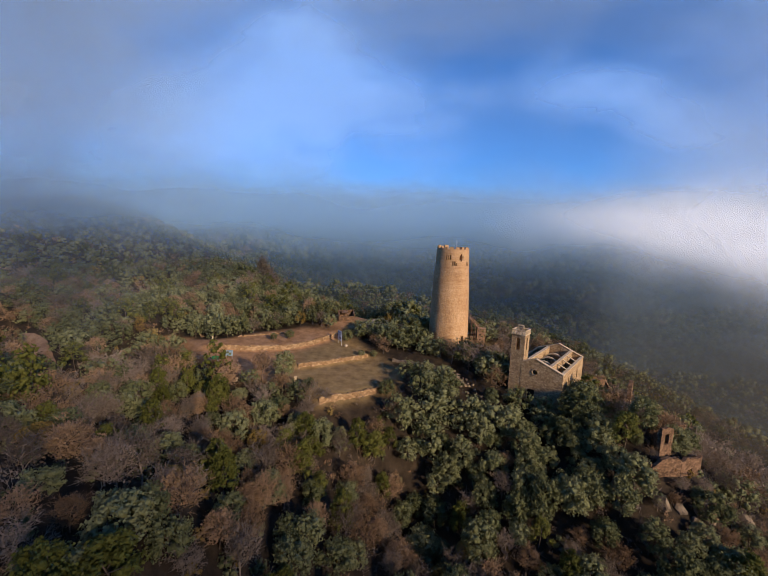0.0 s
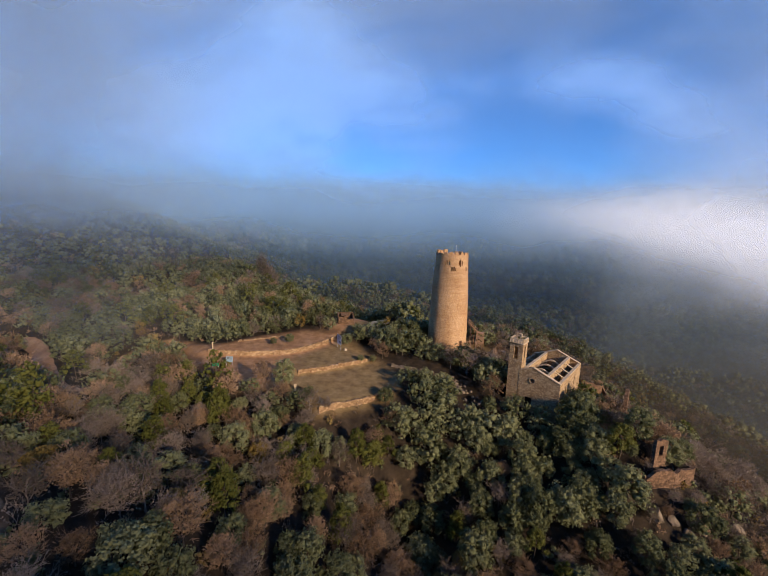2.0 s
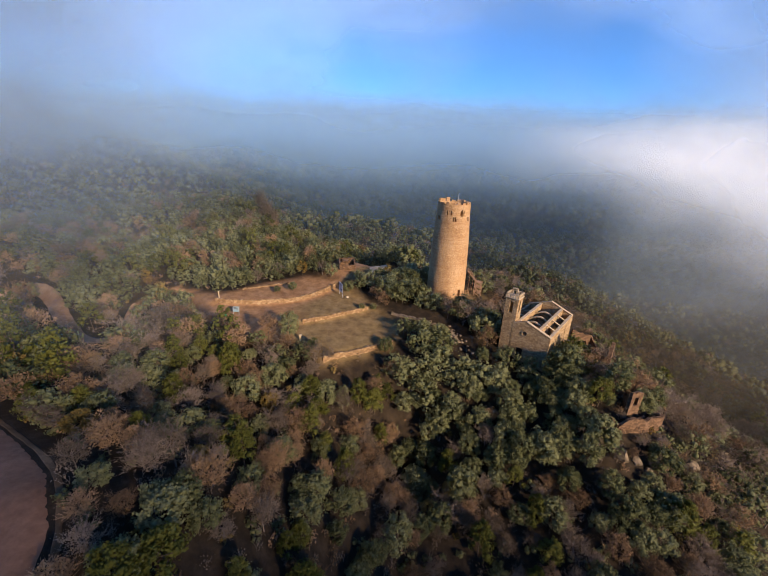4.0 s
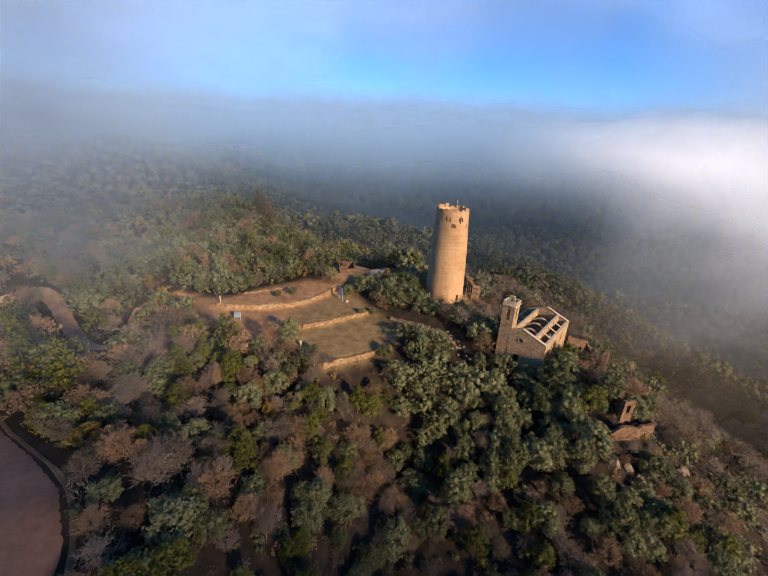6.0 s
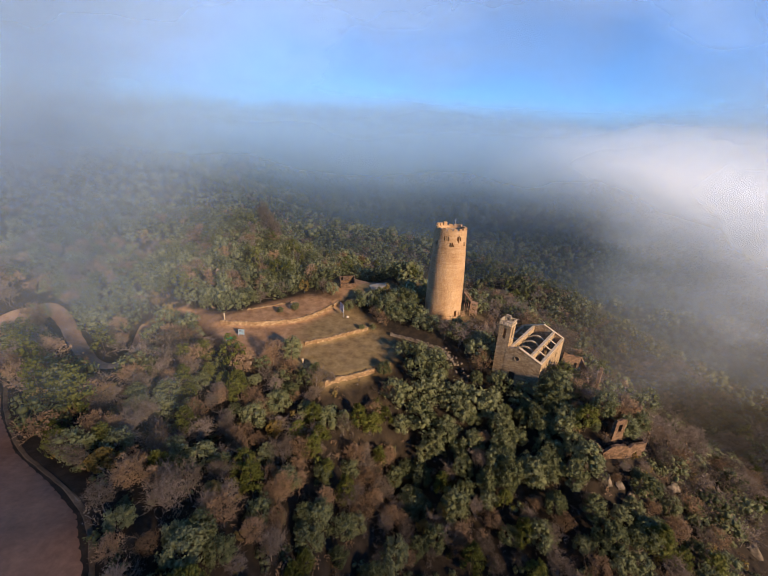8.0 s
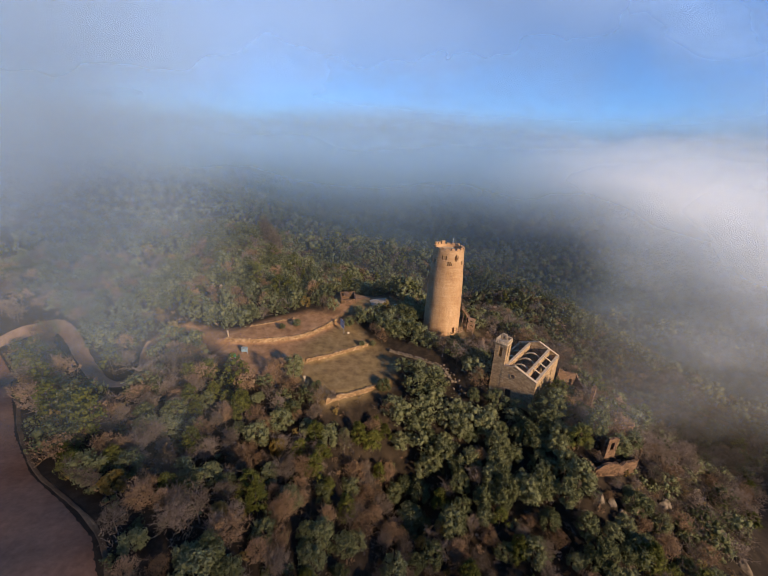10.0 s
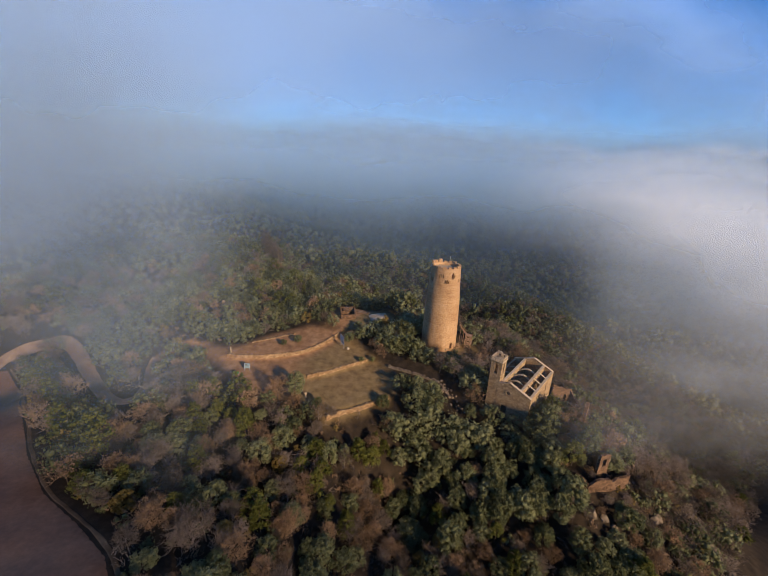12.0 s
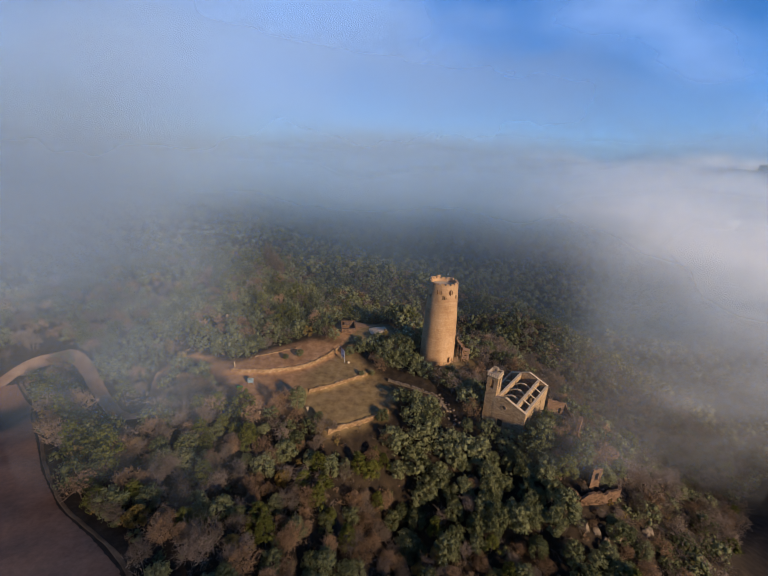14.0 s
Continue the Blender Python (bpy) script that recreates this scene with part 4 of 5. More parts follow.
def tubes(segments, sides=4):
    """Tapered limbs from (a, b, thick at a, thick at b)."""
    V, F = [], []
    for a, b, ra, rb in segments:
        d = (b - a) / (np.linalg.norm(b - a) + 1e-9)
        x = np.cross(d, (0.3, 0.5, 0.81) if abs(d[2]) < 0.9 else (1, 0, 0))
        x /= np.linalg.norm(x)
        y = np.cross(d, x)
        k = len(V)
        for p, r in ((a, ra), (b, rb)):
            for i in range(sides):
                t = 2 * math.pi * i / sides
                V.append(p + r * (math.cos(t) * x + math.sin(t) * y))
        for i in range(sides):
            j = (i + 1) % sides
            F.append((k + i, k + j, k + sides + j, k + sides + i))
    return np.array(V), np.array(F)


def frame_limbs(rng, h, spread, levels, kids, thick, upright=0.5):
    """A branching frame: limbs with the level that each belongs to."""
    out = []

    def grow(p, d, length, r, level):
        mid = p + d * length * 0.5
        d2 = d + rng.normal(0, 0.16, 3)
        d2 /= np.linalg.norm(d2)
        end = mid + d2 * length * 0.5
        out.append((p, mid, r, r * 0.75, level))
        out.append((mid, end, r * 0.75, r * 0.4, level))
        if level >= levels:
            return
        for i in range(kids[level]):
            q = p + (end - p) * rng.uniform(0.3, 1.0)
            a = rng.uniform(0, 2 * math.pi)
            side = np.array([math.cos(a), math.sin(a), rng.uniform(-0.1, 0.5)])
            nd = d2 * upright + side * spread
            nd /= np.linalg.norm(nd)
            grow(q, nd, length * rng.uniform(0.5, 0.72), max(r * 0.45, 0.018), level + 1)

    grow(np.array([0, 0, -0.4]), np.array([rng.normal(0, 0.06), rng.normal(0, 0.06), 1.0]), h, thick, 0)
    return out


KINDS = {"oak": (7.4, 3.6), "pine": (9.6, 3.9), "russet": (7.4, 3.0), "bare": (7.4, 2.8), "yellow": (7.0, 2.6)}  # height, crown radius
NAMES = {"oak": "holm_oak", "pine": "pine_tree", "russet": "downy_oak", "bare": "bare_tree", "yellow": "maple_tree"}
LABELS = {
    "oak": "rounded evergreen holm oak with grey-green leaves on the slope",
    "pine": "yellow-green pine standing among the bare winter trees",
    "russet": "small oak holding dry russet-brown winter leaves",
    "bare": "leafless grey-brown deciduous tree with fine twigs",
    "yellow": "small tree with the last yellow autumn leaves",
}


def crown_centres(rng, n, R, h):
    """Where the tufts of a thin winter crown sit."""
    d = rng.normal(0, 1, (n, 3))
    d /= np.linalg.norm(d, axis=1)[:, None]
    d[:, 2] = np.where(rng.random(n) < 0.7, np.abs(d[:, 2]), -np.abs(d[:, 2]) * 0.7)
    a = np.arctan2(d[:, 1], d[:, 0])
    uneven = 1 + 0.2 * np.sin(2 * a + rng.uniform(0, 6)) + 0.14 * np.sin(3 * a + rng.uniform(0, 6))
    return d * (uneven * rng.uniform(0.62, 1.0, n))[:, None] * (R * 0.8, R * 0.8, h * 0.4) + (0, 0, h * 0.5)


def crown_lobes(rng, kind, n, R, h):
    """The rounded lobes that a leafy crown is made of: where each sits, and how large it is."""
    t = (np.arange(n) + rng.uniform(0.2, 0.8, n)) / n
    a = np.arange(n) * 2.4 + rng.uniform(-0.5, 0.5, n)
    uneven = 1 + 0.18 * np.sin(2 * a + rng.uniform(0, 6)) + 0.12 * np.sin(3 * a + rng.uniform(0, 6))
    big = (17 / n) ** 0.4 * rng.uniform(0.75, 1.25, n)
    if kind == "pine":
        r = R * 0.66 * np.sqrt(np.clip(1.02 - t, 0, 1)) * uneven * rng.uniform(0.6, 1.05, n)
        return np.stack([r * np.cos(a), r * np.sin(a), h * (0.3 + 0.6 * t)], -1), R * (0.36 - 0.14 * t) * big
    up = 1 - 1.8 * t
    r = np.sqrt(np.clip(1 - up * up, 0, 1)) * uneven * rng.uniform(0.75, 1.0, n)
    return np.stack([R * 0.68 * r * np.cos(a), R * 0.68 * r * np.sin(a), h * (0.52 + 0.35 * up * rng.uniform(0.8, 1.05, n))], -1), R * 0.34 * big


def tree_parts(kind, seed, detail):
    """Corner and face arrays of a tree's wood and leaves. detail 2: near, 1: in the woods, 0: far away."""
    rng = np.random.default_rng(seed)
    h, R = KINDS[kind]
    h, R = h * rng.uniform(0.9, 1.1), R * rng.uniform(0.9, 1.12)
    leafless = kind in ("bare", "russet")
    levels, kids = {2: (2, (8, 3) if leafless else (6, 2)), 1: (2, (6, 2)) if leafless else (1, (2,)), 0: (1, (2,)) if leafless else (0, ()), 3: (1, (5,)) if leafless else (0, ())}[detail]
    if detail == 0 and not leafless:
        kids = ()
    limbs = frame_limbs(rng, h * (0.95 if kind == "pine" else 0.6), 0.7 if kind == "bare" else 0.85, levels, kids, 0.15, 0.6 if kind == "bare" else 0.45)
    trunk = tubes([l[:4] for l in limbs if leafless or (l[4] < 2 and math.hypot(l[1][0], l[1][1]) < 0.62 * R)], {2: 4, 1: 3, 0: 3, 3: 3}[detail])
    if leafless:
        ends = [l for l in limbs if l[4] >= max(levels - 1, 0)]
        p = np.array([l[1] for l in ends])
        d = np.array([(l[1] - l[0]) / (np.linalg.norm(l[1] - l[0]) + 1e-9) for l in ends])
        per, long, wide = {2: (6, 1.1, 0.03), 1: (5, 1.2, 0.042), 0: (3, 1.9, 0.13), 3: (6, 1.5, 0.07)}[detail]
        crown = [twig_quads(rng, p, d, long, wide, per)]
        if detail in (1, 2):
            c = crown_centres(rng, {2: 70, 1: 26}[detail], R, h)
            d = c - (0, 0, h * 0.3)
            crown.append(twig_quads(rng, c * 0.9, d / np.linalg.norm(d, axis=1)[:, None], {2: 0.95, 1: 1.25}[detail], {2: 0.036, 1: 0.055}[detail], {2: 6, 1: 6}[detail]))
        if kind == "russet":
            tufts, per, size, r = {2: (75, 14, 0.15, 0.16), 1: (26, 16, 0.2, 0.22), 0: (6, 6, 0.5, 0.4), 3: (12, 8, 0.34, 0.28)}[detail]
        else:
            tufts, per, size, r = {2: (64, 11, 0.13, 0.19), 1: (26, 9, 0.19, 0.25), 0: (6, 5, 0.4, 0.4), 3: (10, 6, 0.3, 0.3)}[detail]
        c = crown_centres(rng, tufts, R, h)
        crown.append(leaf_quads(rng, c, np.full(tufts, R * r * 1.1), size, per))
        return trunk, join(*crown)
    tufts, per, size = {2: (25, 52, 0.2), 1: (13, 29, 0.25), 0: (4, 5, 0.62), 3: (7, 14, 0.4)}[detail]
    c, r = crown_lobes(rng, kind, tufts, R, h)
    mid = np.array([0, 0, h * 0.45])
    core = clump_quads(rng, c, r * {2: 0.62, 1: 0.52, 3: 0.62, 0: 0.9}[detail])
    d = rng.normal(0, 1, (tufts * per, 3)) + np.repeat((c - mid) / np.linalg.norm(c - mid, axis=1)[:, None], per, 0) * 0.8
    d /= np.linalg.norm(d, axis=1)[:, None]
    on = np.repeat(c, per, 0) + d * np.repeat(r, per)[:, None] * rng.uniform(0.6, 1.2, (len(d), 1)) * (1, 1, 0.85)
    leaves = leaf_quads(rng, on, np.full(len(on), 0.08), size, 1, d * 0.6)
    return trunk, join(core, leaves)


def model(kind, seed, scale=1.0):
    """One tree as a thing with its trunk and crown."""
    wood, leaves = tree_parts(kind, seed, 2)
    top = empty(NAMES[kind])
    tagged(top, LABELS[kind], "tree", "trees of the foreground slope")
    for name, (V, F), mat in (("trunk", wood, M_TWIG if kind == "bare" else M_BARK), ("crown", leaves, M_LEAF[kind])):
        ob = new(name, quads(name, V, F, [mat]))
        ob.parent = top
    return top


def keep_off(x, y, low=False):
    """Places where no tree grows, or, if low, no brush."""
    bad = inside(x, y, CLEARING) | inside(x, y, KNOLL_TOP) | inside(x, y, FIELD)
    bad |= off_line(x, y, ROAD) < 3.6
    bad |= off_line(x - 2.5, y + 4.0, ROAD[4:10]) < 4.5
    bad |= off_line(x - 5.5, y + 7.5, ROAD[6:10]) < 3.5
    bad |= off_line(x - 1.5, y + 4.0, ROAD[8:13]) < 3.5
    bad |= off_line(x, y, PATHWAY) < 2.4
    bad |= off_line(x, y, LINK) < 2.0
    bad |= off_line(x, y, FIELD_EDGE) < (0.4 if low else 1.2)
    bad |= np.hypot(x - 3, y + 2) < 11.5
    u, v = (x - 12.9) * 0.785 - (y + 29.8) * 0.62, (x - 12.9) * 0.62 + (y + 29.8) * 0.785
    bad |= (u > -2) & (u < 15.5) & (v > -3) & (v < 23.5)
    bad |= off_line(x, y, [(-19.5, -13.5), (-12.3, -17.0), (-6, -20.0), (-2, -22), (1.4, -28), (5, -33)]) < 3.0
    bad |= off_line(x - 1.0, y + 4.5, [(-19.5, -13.5), (-12.3, -17.0), (-6, -20.0), (-2, -22)]) < 4.0
    for a, b, r in BOULDERS:
        bad |= np.hypot(x - a, y - b + 1.5) < (r * 0.35 if low else r * 0.7)
    if low:
        return bad
    bad |= (x > 31) & (x < 49) & (y > -63) & (y < -55.5)
    bad |= (x > 34) & (x < 48) & (y > -29) & (y < -17)
    bad |= (x > 30) & (x < 51) & (y > -58) & (y < -43) & (np.sin(x * 1.7) * np.sin(y * 1.3) > -0.4)
    bad |= (x > -29) & (x < -14) & (y > -58) & (y < -42) & (np.sin(x * 0.9) * np.sin(y * 0.8 + 1) > 0.45)
    bad |= off_line(x - 2.0, y + 3.5, TERRACES[2][0]) < 4.0
    bad |= off_line(x - 1.0, y + 4.0, [(-76, -24), (-60, -33)]) < 3.5
    bad |= np.hypot(x + 21, y + 134) < 12
    return bad


def scatter(rng, x0, x1, y0, y1, spacing, low=False):
    """A jittered, uneven stand of trees."""
    gx, gy = np.arange(x0, x1, spacing), np.arange(y0, y1, spacing * 0.87)
    X, Y = np.meshgrid(gx, gy)
    X = X + (np.arange(len(gy)) % 2)[:, None] * spacing * 0.5
    p = np.stack([X.ravel(), Y.ravel()], -1) + rng.uniform(-0.42, 0.42, (X.size, 2)) * spacing
    return p[~keep_off(p[:, 0], p[:, 1], low)]


def kind_at(rng, x, y):
    """What grows where: evergreen oaks round the crest and the hollow, bare and russet trees on the near slope."""
    drift = 0.5 + 0.5 * math.sin(x * 0.09 + 1.7 * math.sin(y * 0.07)) * math.sin(y * 0.11 + 0.6)
    r = rng.random()
    if y > 60 or math.hypot(x + 20, y + 20) > 190:
        odds = (0.6, 0.06, 0.14, 0.19, 0.01)
    elif x > -17 and -62 < y < -20 and x < 30:
        odds = (0.9, 0.04, 0.02, 0.04, 0.0)
    elif x > 8 and y > 8:
        odds = (0.24, 0.02, 0.18, 0.55, 0.01)
    elif x > 14:
        odds = (0.42, 0.08, 0.16, 0.34, 0.0) if y < -45 else (0.3, 0.03, 0.17, 0.5, 0.0)
    elif y > -25 and x > -125:
        odds = (0.78, 0.05, 0.09, 0.06, 0.02)
    elif y > -30:
        odds = (0.45, 0.05, 0.25, 0.23, 0.02)
    elif drift > 0.55:
        odds = (0.32, 0.18, 0.22, 0.27, 0.01)
    else:
        odds = (0.2, 0.12, 0.32, 0.34, 0.02)
    for k, o in zip(("oak", "pine", "russet", "bare", "yellow"), odds):
        r -= o
        if r < 0:
            return k
    return "oak"


rng = np.random.default_rng(21)
MODELS = {k: [] for k in KINDS}
SINGLE = (-84, 54, -118, -45)  # the stretch of slope whose trees are things of their own
count = 0


def plant(kind, x, y, size=1.0, label="", squash=1.0):
    """One tree as a thing; the first few of a kind are models, the rest copies."""
    global count
    count += 1
    m = pose(x, y, at(x, y), 0, 0, rng.uniform(0, 360)) @ Matrix.Diagonal((size, size, size * squash, 1))
    if len(MODELS[kind]) < 5:
        ob = model(kind, 100 + count)
        MODELS[kind].append(ob)
        ob.matrix_world = m
    else:
        ob = copy_thing(MODELS[kind][int(rng.integers(0, 5))], m)
        ob.matrix_basis = m
    tagged(ob, label or LABELS[kind])
    return ob


for kind, x, y, size, label in [
    ("oak", -49.2, -33.8, 1.3, "dense dark evergreen oak on the edge of the grass terrace"),
    ("oak", -20.9, -33.2, 0.85, "lone light-green bush casting a shadow on the grass"),
    ("oak", -55.6, -5.4, 0.6, "small round bush on the upper terrace"),
    ("oak", -60.2, -8.5, 0.42, "low bush on the bare upper terrace"),
    ("oak", -36.0, 0.5, 0.72, "evergreen oak behind the white hoarding"),
    ("oak", -31.0, 3.7, 0.62, "evergreen oak behind the white hoarding"),
    ("oak", -33.0, 7.5, 0.62, "grey-green oak near the crest"),
    ("oak", -21.1, -4.6, 1.35, "bright green oak close to the tower"),
    ("russet", -25.7, -3.6, 0.85, "rusty red-brown shrub near the tower path"),
    ("oak", -13.5, 0.5, 1.35, "large dark evergreen oak at the foot of the tower"),
    ("oak", -15.5, 5.5, 0.85, "large dark evergreen oak at the foot of the tower"),
    ("oak", -9.4, -26.9, 1.1, "evergreen oak beside the tumbled wall"),
    ("oak", -5.0, -28.5, 1.0, "evergreen oak beside the tumbled wall"),
    ("oak", -7.2, -12.5, 0.5, "leafy bush in front of the tower"),
    ("oak", -2.0, -13.5, 0.42, "leafy bush in front of the tower"),
    ("oak", 4.0, -15.0, 0.5, "dark bush on the slope under the tower"),
    ("oak", -30.0, -12.0, 0.4, "low shrub at the end of the terrace wall"),
    ("oak", -26.0, -10.5, 0.45, "low shrub at the end of the terrace wall"),
    ("oak", -41.5, -38.0, 0.6, "shrub at the foot of the grass"),
    ("bare", -36.0, -40.5, 0.6, "leafless shrub above the lower terrace wall"),
    ("oak", 7.0, -22.0, 0.95, "dark oak between tower and chapel"),
    ("oak", 11.0, -19.5, 1.0, "dark oak between tower and chapel"),
    ("oak", 7.0, -35.0, 0.8, "bright oak beside the chapel bell tower"),
    ("oak", 20.5, -45.0, 1.0, "evergreen oak growing against the chapel"),
    ("oak", 25.4, -43.9, 1.55, "evergreen oak growing against the chapel"),
    ("oak", 28.3, -39.4, 1.6, "evergreen oak growing against the chapel"),
    ("oak", 31.9, -35.5, 1.35, "evergreen oak growing against the chapel"),
    ("oak", 33.5, -32.0, 1.2, "evergreen oak growing against the chapel"),
    ("oak", 28.8, -42.5, 1.3, "evergreen oak growing against the chapel"),
    ("oak", 33.0, -40.0, 0.9, "evergreen oak among the ruins"),
    ("oak", 44.5, -52.0, 0.75, "ivy-dark bush inside the ruined house"),
    ("oak", 48.5, -48.0, 0.5, "ivy-dark bush inside the ruined house"),
    ("oak", 50.5, -45.6, 0.42, "ivy-dark bush inside the ruined house"),
    ("bare", 36.6, -48.6, 0.6, "leafless shrub inside the ruined house"),
    ("oak", 34.4, -52.4, 0.6, "ivy-dark bush inside the ruined house"),
    ("bare", 36.0, -55.6, 0.5, "leafless shrub inside the ruined house"),
    ("russet", 43.6, -55.0, 0.45, "small rusty shrub inside the ruined house"),
    ("bare", 47.0, -52.0, 0.6, "leafless shrub inside the ruined house"),
    ("oak", 42.0, -38.2, 0.7, "ivy-dark bush at the foot of the broken pillar"),
    ("oak", 39.5, -39.6, 0.9, "ivy-dark bush at the foot of the broken pillar"),
    ("oak", 37.6, -33.4, 0.8, "evergreen bush behind the boundary wall"),
    ("oak", 44.0, -29.5, 0.9, "evergreen bush behind the boundary wall"),
    ("oak", 45.0, -48.0, 0.45, "ivy-dark bush inside the ruined house"),
    ("bare", 36.5, -43.0, 0.9, "leafless tree among the ruins"),
    ("bare", 39.0, -60.0, 0.55, "leafless shrub below the ruined house"),
    ("oak", 42.2, -60.4, 0.5, "dark bush below the ruined house"),
    ("bare", 45.0, -58.8, 0.6, "leafless shrub below the ruined house"),
    ("russet", 36.4, -62.0, 0.5, "small rusty shrub among the boulders"),
    ("oak", 47.5, -61.2, 0.6, "dark bush below the ruined house"),
    ("bare", 33.0, -62.5, 0.55, "leafless shrub among the boulders"),
    ("bare", 41.0, -63.0, 0.6, "leafless shrub among the boulders"),
    ("russet", 17.5, -64.5, 0.75, "small rust-orange shrub on the slope"),
]:
    plant(kind, x, y, size * 0.85, label)
for x, y, size in ((-101.5, 98, 2.3), (-98, 101, 2.0), (-94, 99, 1.8)):
    plant("bare", x, y, size * 0.72, "tall brown leafless poplar in the valley", 2.0)

P = scatter(rng, SINGLE[0], SINGLE[1], SINGLE[2], SINGLE[3], 4.35)
P = P[rng.random(len(P)) < np.where(P[:, 1] < -70, 0.84, 0.97)]
for x, y in P:
    k = kind_at(rng, x, y)
    plant(k, x, y, float(rng.uniform(0.58, 1.02)) * (1.12 if k == "oak" and x > -17 else 1.0), "", float(rng.uniform(0.85, 1.15)))


def wood(name, label, points, kinds, sizes, detail):
    """A stand of many trees as one object, each with a tone of its own."""
    V, F, I, T, n = [], [], [], [], 0
    shapes, mats = {}, []
    for k in KINDS:
        mats += [M_WOOD[k]]
    mats += [M_BARK, M_TWIG]
    order = list(KINDS)
    for (x, y, z), k, s in zip(points, kinds, sizes):
        v = int(rng.integers(0, 6))
        if (k, v) not in shapes:
            (wv, wf), (lv, lf) = tree_parts(k, 900 + v * 13 + len(k), detail)
            f = np.concatenate([lf, wf + len(lv)])
            idx = np.r_[np.full(len(lf), order.index(k)), np.full(len(wf), len(order) + (k == "bare"))]
            shapes[k, v] = np.concatenate([lv, wv]), f, idx
        v0, f0, i0 = shapes[k, v]
        a = rng.uniform(0, 2 * math.pi)
        c, d = math.cos(a) * s, math.sin(a) * s
        q = np.stack([v0[:, 0] * c - v0[:, 1] * d + x, v0[:, 0] * d + v0[:, 1] * c + y, v0[:, 2] * s * rng.uniform(0.85, 1.15) + z], -1)
        V.append(q)
        F.append(f0 + n)
        I.append(i0)
        T.append(np.full(len(q), rng.random()))
        n += len(q)
    me = quads(name, np.concatenate(V), np.concatenate(F), mats, np.concatenate(I), np.concatenate(T))
    tagged(new(name, me), label, "woodland", kind="stuff")


# the rest of the wooded hill
near = scatter(rng, -240, 150, -150, 130, 4.75)
x, y = near[:, 0], near[:, 1]
out = ~((x > SINGLE[0]) & (x < SINGLE[1]) & (y > SINGLE[2]) & (y < SINGLE[3]))
seen = np.abs(x + 21) < (y + 134) * 1.2 + 10
near = near[out & seen]
close = (np.hypot(near[:, 0] + 21, near[:, 1] + 134) < 225) & ~((near[:, 1] > 15 + 0.45 * near[:, 0]) & (near[:, 0] > -20))
for name, pick, fine in (("hill_woods", near[close], 1), ("crest_woods", near[~close], 3)):
    wood(name, "mixed evergreen and bare winter woodland covering the hill", np.c_[pick, land(pick[:, 0], pick[:, 1])],
         [kind_at(rng, *p) for p in pick], rng.uniform(0.7, 1.22, len(pick)), fine)

# undergrowth on the near slope
brush = np.concatenate([scatter(rng, -80, 75, -118, -36, 2.9, True), scatter(rng, -150, -80, -75, 0, 3.2, True)])
brush = brush[rng.random(len(brush)) < np.where(brush[:, 0] > 20, 0.97, 0.8)]
leafy = rng.random(len(brush)) < 0.3
for name, label, pick, kinds, fine in (("undergrowth", "low brown brushwood under the trees", brush[~leafy], ("bare", "russet", "bare"), 0),
                                       ("bushes", "low evergreen bushes under the trees", brush[leafy], ("oak", "oak", "yellow"), 3)):
    wood(name, label, np.c_[pick, land(pick[:, 0], pick[:, 1]) - 0.4], [kinds[int(rng.integers(0, 3))] for _ in pick], rng.uniform(0.22, 0.42, len(pick)), fine)

# woods on the far slopes
far = []
for x0, x1, y0, y1, step in ((-560, 460, 130, 400, 7.6), (-800, 640, 400, 620, 14), (-1200, 900, 620, 1150, 30), (-420, -240, -60, 130, 7.5), (150, 420, -80, 130, 7.5)):
    p = scatter(rng, x0, x1, y0, y1, step)
    far.append(np.c_[p, np.full(len(p), step)])
far = np.concatenate(far)
far = far[np.abs(far[:, 0] + 21) < (far[:, 1] + 134) * 1.15 + 30]
z = land(far[:, 0], far[:, 1])
wood("far_woods", "dark continuous woodland on the far side of the valley", np.c_[far[:, :2], z],
     [kind_at(rng, *p[:2]) for p in far], far[:, 2] / 8.5 * rng.uniform(0.75, 1.3, len(far)), 0)


# ---- sheets for mist and distance haze ----
def both(nt, a, b):
    """Two veils one behind the other."""
    return maths(nt, "SUBTRACT", maths(nt, "ADD", a, b), maths(nt, "MULTIPLY", a, b))


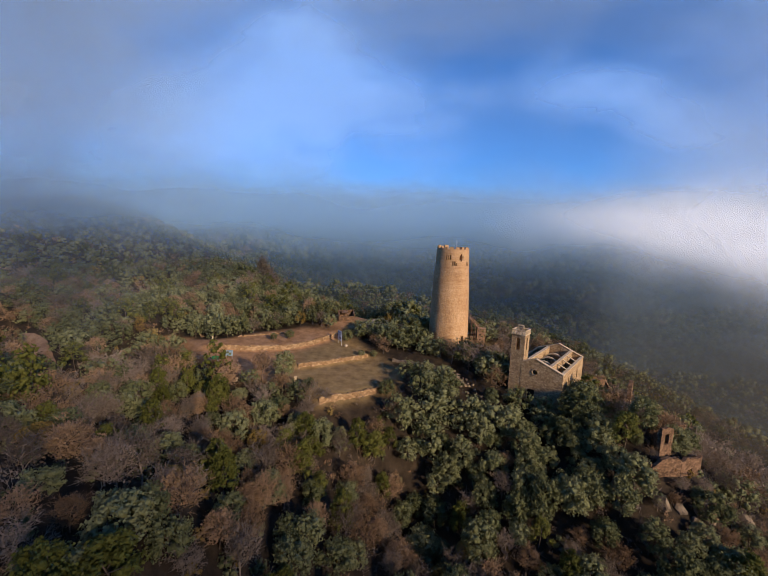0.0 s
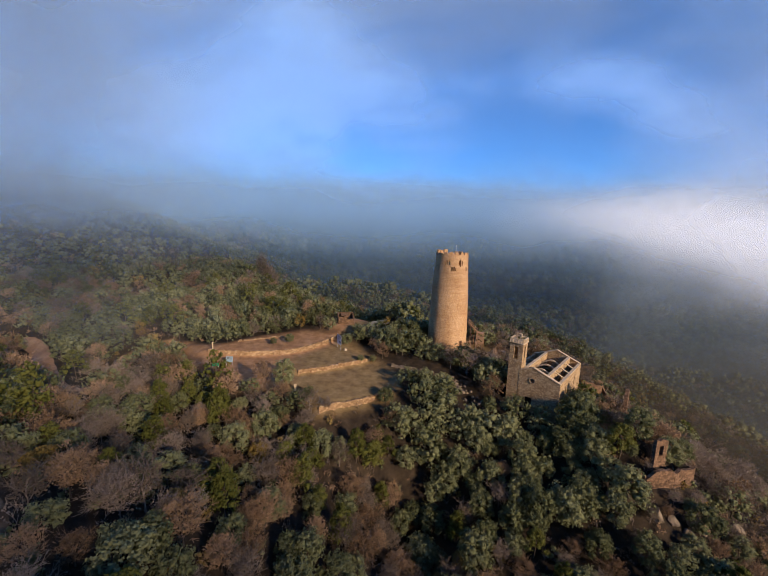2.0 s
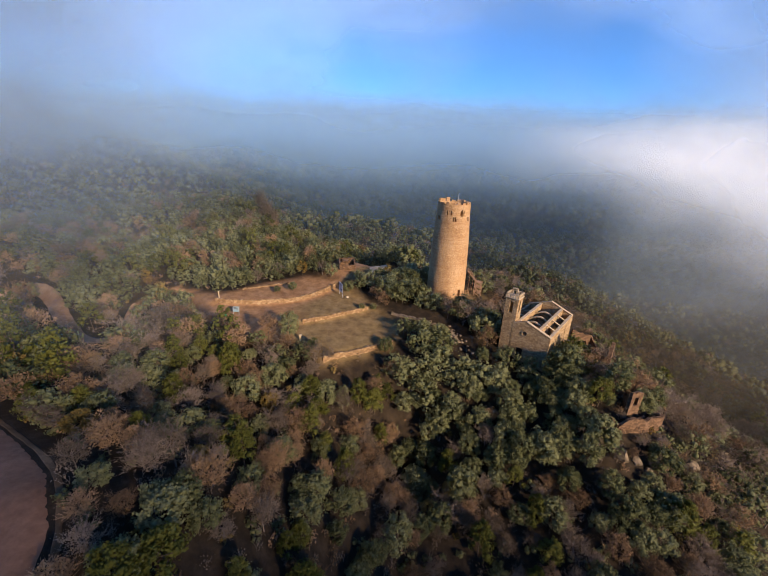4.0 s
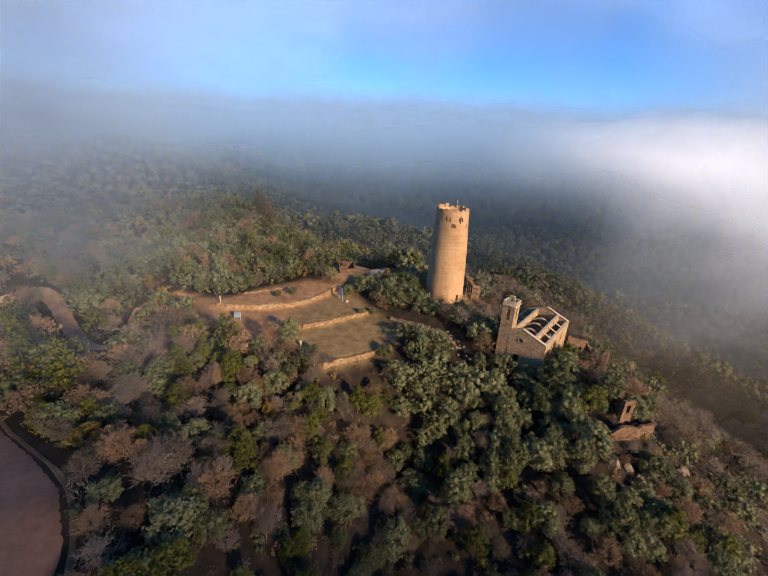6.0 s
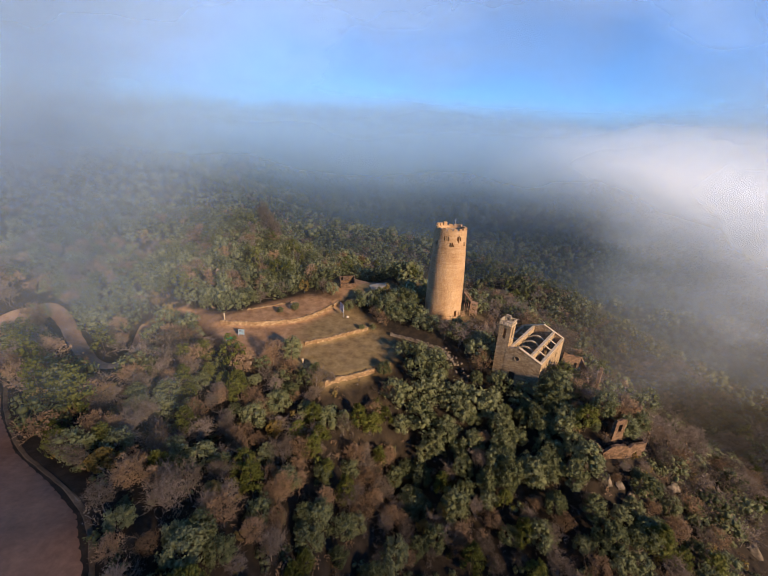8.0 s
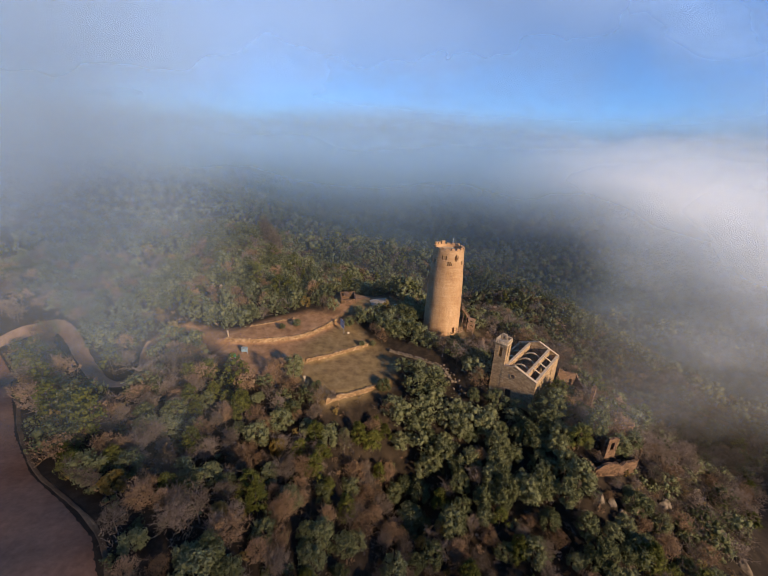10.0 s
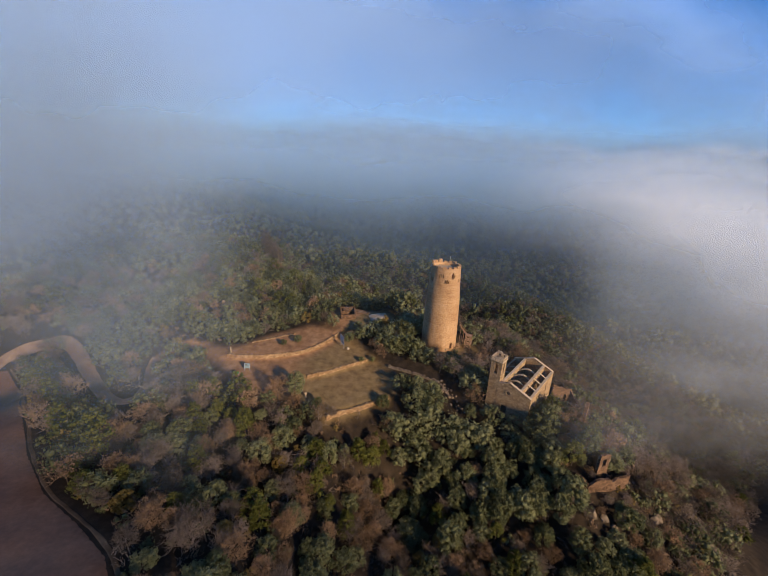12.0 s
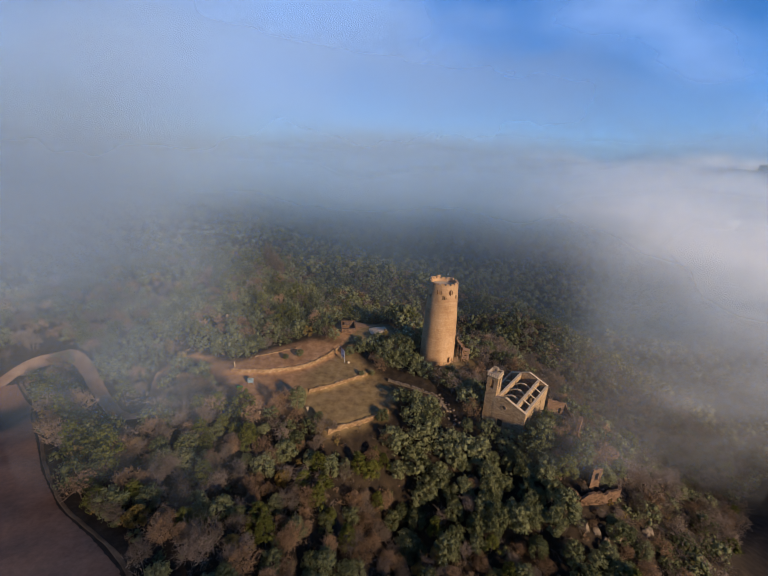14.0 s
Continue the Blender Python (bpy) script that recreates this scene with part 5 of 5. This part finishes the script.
def mist_material(depth, haze, share, low, full, top, gone, heart, bank, patch, drift, cloud, valley=0.0):
    """A veil of fog on a diffuse sheet, with haze and light painted into its colour. haze: its thin foot; share: its
    thickness between low, full, top and gone; heart: how much of it is left before the hill itself; bank: thickness of
    the white bank in the valley on one side; cloud: how much torn cloud hangs above it."""
    m = bpy.data.materials.new("mist")
    m.use_nodes = True
    nt = m.node_tree
    nt.nodes.remove(nt.nodes["Principled BSDF"])
    step = lambda v, a, b, c=0.0, d=1.0: node(nt, "MapRange", {0: v, 1: a, 2: b, 3: c, 4: d}, interpolation_type="SMOOTHSTEP").outputs[0]
    w = place(nt)
    xyz = node(nt, "SeparateXYZ", {0: w})
    x, height = maths(nt, "ADD", xyz.outputs[0], 21.0), xyz.outputs[2]
    n = node(nt, "TexNoise", {"Vector": node(nt, "Mapping", {0: w, 1: drift, 3: (1, 1, 1.9)}).outputs[0], "Scale": patch, "Detail": 4, "Roughness": 0.5, "Distortion": 0.2}).outputs["Fac"]
    wave = maths(nt, "SUBTRACT", n, 0.5)
    z = maths(nt, "ADD", height, maths(nt, "MULTIPLY", wave, (full - low) * 1.5))
    z2 = maths(nt, "ADD", height, maths(nt, "MULTIPLY", wave, (gone - top) * 1.6))
    rise = step(maths(nt, "SUBTRACT", z, step(x, 0.3 * depth, 0.9 * depth, 0.0, 7.0)) if depth < 200 else z, low, full)
    veil = step(x, -0.6 * depth, -0.05 * depth, 0.3 * haze, haze)
    if valley:
        veil = maths(nt, "ADD", veil, step(x, 0.42 * depth, 0.7 * depth, 0.0, valley))
    veil = maths(nt, "ADD", veil, maths(nt, "MULTIPLY", rise, maths(nt, "SUBTRACT", share, veil)))
    a = maths(nt, "MULTIPLY", veil, step(maths(nt, "ADD", z2, maths(nt, "MULTIPLY", maths(nt, "MAXIMUM", x, 0.0), (24 if depth < 200 else 8) / depth)), top, gone, 1.0, 0.0))
    if heart < 1:
        a = maths(nt, "MULTIPLY", a, step(maths(nt, "ABSOLUTE", maths(nt, "ADD", x, -0.08 * depth)), 0.4 * depth, 0.98 * depth, heart, 1.0))
    if cloud:
        w2 = node(nt, "Mapping", {0: w, 1: drift, 3: (0.75, 0.75, 1.5)}).outputs[0]
        n2 = node(nt, "TexNoise", {"Vector": w2, "Scale": patch * 0.75, "Detail": 5, "Roughness": 0.5, "Distortion": 0.2}).outputs["Fac"]
        torn = step(n2, 0.34, 0.62, 0.0, cloud)
        # rents in the cloud through which the blue shows
        rent = None
        for rx, rz, rw, rh in ((270.0, 245.0, 430.0, 105.0), (330.0, 640.0, 420.0, 150.0), (-860.0, 600.0, 420.0, 170.0)):
            dx = maths(nt, "MULTIPLY", maths(nt, "ADD", x, -rx), 1 / rw)
            dz = maths(nt, "MULTIPLY", maths(nt, "ADD", height, -rz), 1 / rh)
            d = maths(nt, "ADD", maths(nt, "MULTIPLY", dx, dx), maths(nt, "MULTIPLY", dz, dz))
            hole = step(maths(nt, "ADD", d, maths(nt, "MULTIPLY", wave, 6.0)), -0.2, 2.8)
            rent = hole if rent is None else maths(nt, "MULTIPLY", rent, hole)
        a = both(nt, a, maths(nt, "MULTIPLY", torn, rent))
    # the white bank: its foot sinks and its head stands level the further out it lies
    side = maths(nt, "ADD", x, maths(nt, "MULTIPLY", wave, depth * 0.35))
    out = step(side, 0.2 * depth, 0.75 * depth)
    foot = maths(nt, "ADD", z2, maths(nt, "MULTIPLY", maths(nt, "ADD", x, -0.3 * depth), 44 / depth))
    white = maths(nt, "MULTIPLY", out, maths(nt, "MULTIPLY", step(foot, 30.0, 66.0), step(z2, 34 + 0.07 * depth, 56 + 0.085 * depth, 1.0, 0.0)))
    a = both(nt, a, maths(nt, "MULTIPLY", white, bank))
    # light and haze painted by height: dim low, brighter high, bluer far off
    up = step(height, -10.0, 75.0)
    light_tint = mix(nt, up, (0.064, 0.059, 0.052), (0.248, 0.345, 0.485)) if depth < 200 else mix(nt, up, (0.055, 0.09, 0.132), (0.165, 0.295, 0.5))
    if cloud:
        light_tint = mix(nt, step(height, 110.0, 260.0), light_tint, (0.24, 0.45, 0.9))
    # the bank's sunlit white is put into its colour too
    light_tint = mix(nt, white, light_tint, (0.6, 0.67, 0.79))
    lit = node(nt, "BsdfDiffuse", {"Color": light_tint}).outputs[0]
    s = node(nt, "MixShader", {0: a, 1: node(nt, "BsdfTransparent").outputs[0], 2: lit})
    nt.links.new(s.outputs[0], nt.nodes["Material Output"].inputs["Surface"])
    return m


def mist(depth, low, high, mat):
    """A gently curved sheet hung across the valley that stands in for fog and distance haze."""
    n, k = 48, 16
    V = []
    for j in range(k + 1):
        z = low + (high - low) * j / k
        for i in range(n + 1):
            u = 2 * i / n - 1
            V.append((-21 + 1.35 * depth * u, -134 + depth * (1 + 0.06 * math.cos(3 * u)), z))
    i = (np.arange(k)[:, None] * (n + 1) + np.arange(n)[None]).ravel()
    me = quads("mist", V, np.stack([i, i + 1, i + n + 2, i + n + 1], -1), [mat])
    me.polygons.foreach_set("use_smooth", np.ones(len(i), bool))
    tagged(new("mist", me), "drifting mist round the hill, a sheet with haze and light painted in", "mist", kind="backdrop")


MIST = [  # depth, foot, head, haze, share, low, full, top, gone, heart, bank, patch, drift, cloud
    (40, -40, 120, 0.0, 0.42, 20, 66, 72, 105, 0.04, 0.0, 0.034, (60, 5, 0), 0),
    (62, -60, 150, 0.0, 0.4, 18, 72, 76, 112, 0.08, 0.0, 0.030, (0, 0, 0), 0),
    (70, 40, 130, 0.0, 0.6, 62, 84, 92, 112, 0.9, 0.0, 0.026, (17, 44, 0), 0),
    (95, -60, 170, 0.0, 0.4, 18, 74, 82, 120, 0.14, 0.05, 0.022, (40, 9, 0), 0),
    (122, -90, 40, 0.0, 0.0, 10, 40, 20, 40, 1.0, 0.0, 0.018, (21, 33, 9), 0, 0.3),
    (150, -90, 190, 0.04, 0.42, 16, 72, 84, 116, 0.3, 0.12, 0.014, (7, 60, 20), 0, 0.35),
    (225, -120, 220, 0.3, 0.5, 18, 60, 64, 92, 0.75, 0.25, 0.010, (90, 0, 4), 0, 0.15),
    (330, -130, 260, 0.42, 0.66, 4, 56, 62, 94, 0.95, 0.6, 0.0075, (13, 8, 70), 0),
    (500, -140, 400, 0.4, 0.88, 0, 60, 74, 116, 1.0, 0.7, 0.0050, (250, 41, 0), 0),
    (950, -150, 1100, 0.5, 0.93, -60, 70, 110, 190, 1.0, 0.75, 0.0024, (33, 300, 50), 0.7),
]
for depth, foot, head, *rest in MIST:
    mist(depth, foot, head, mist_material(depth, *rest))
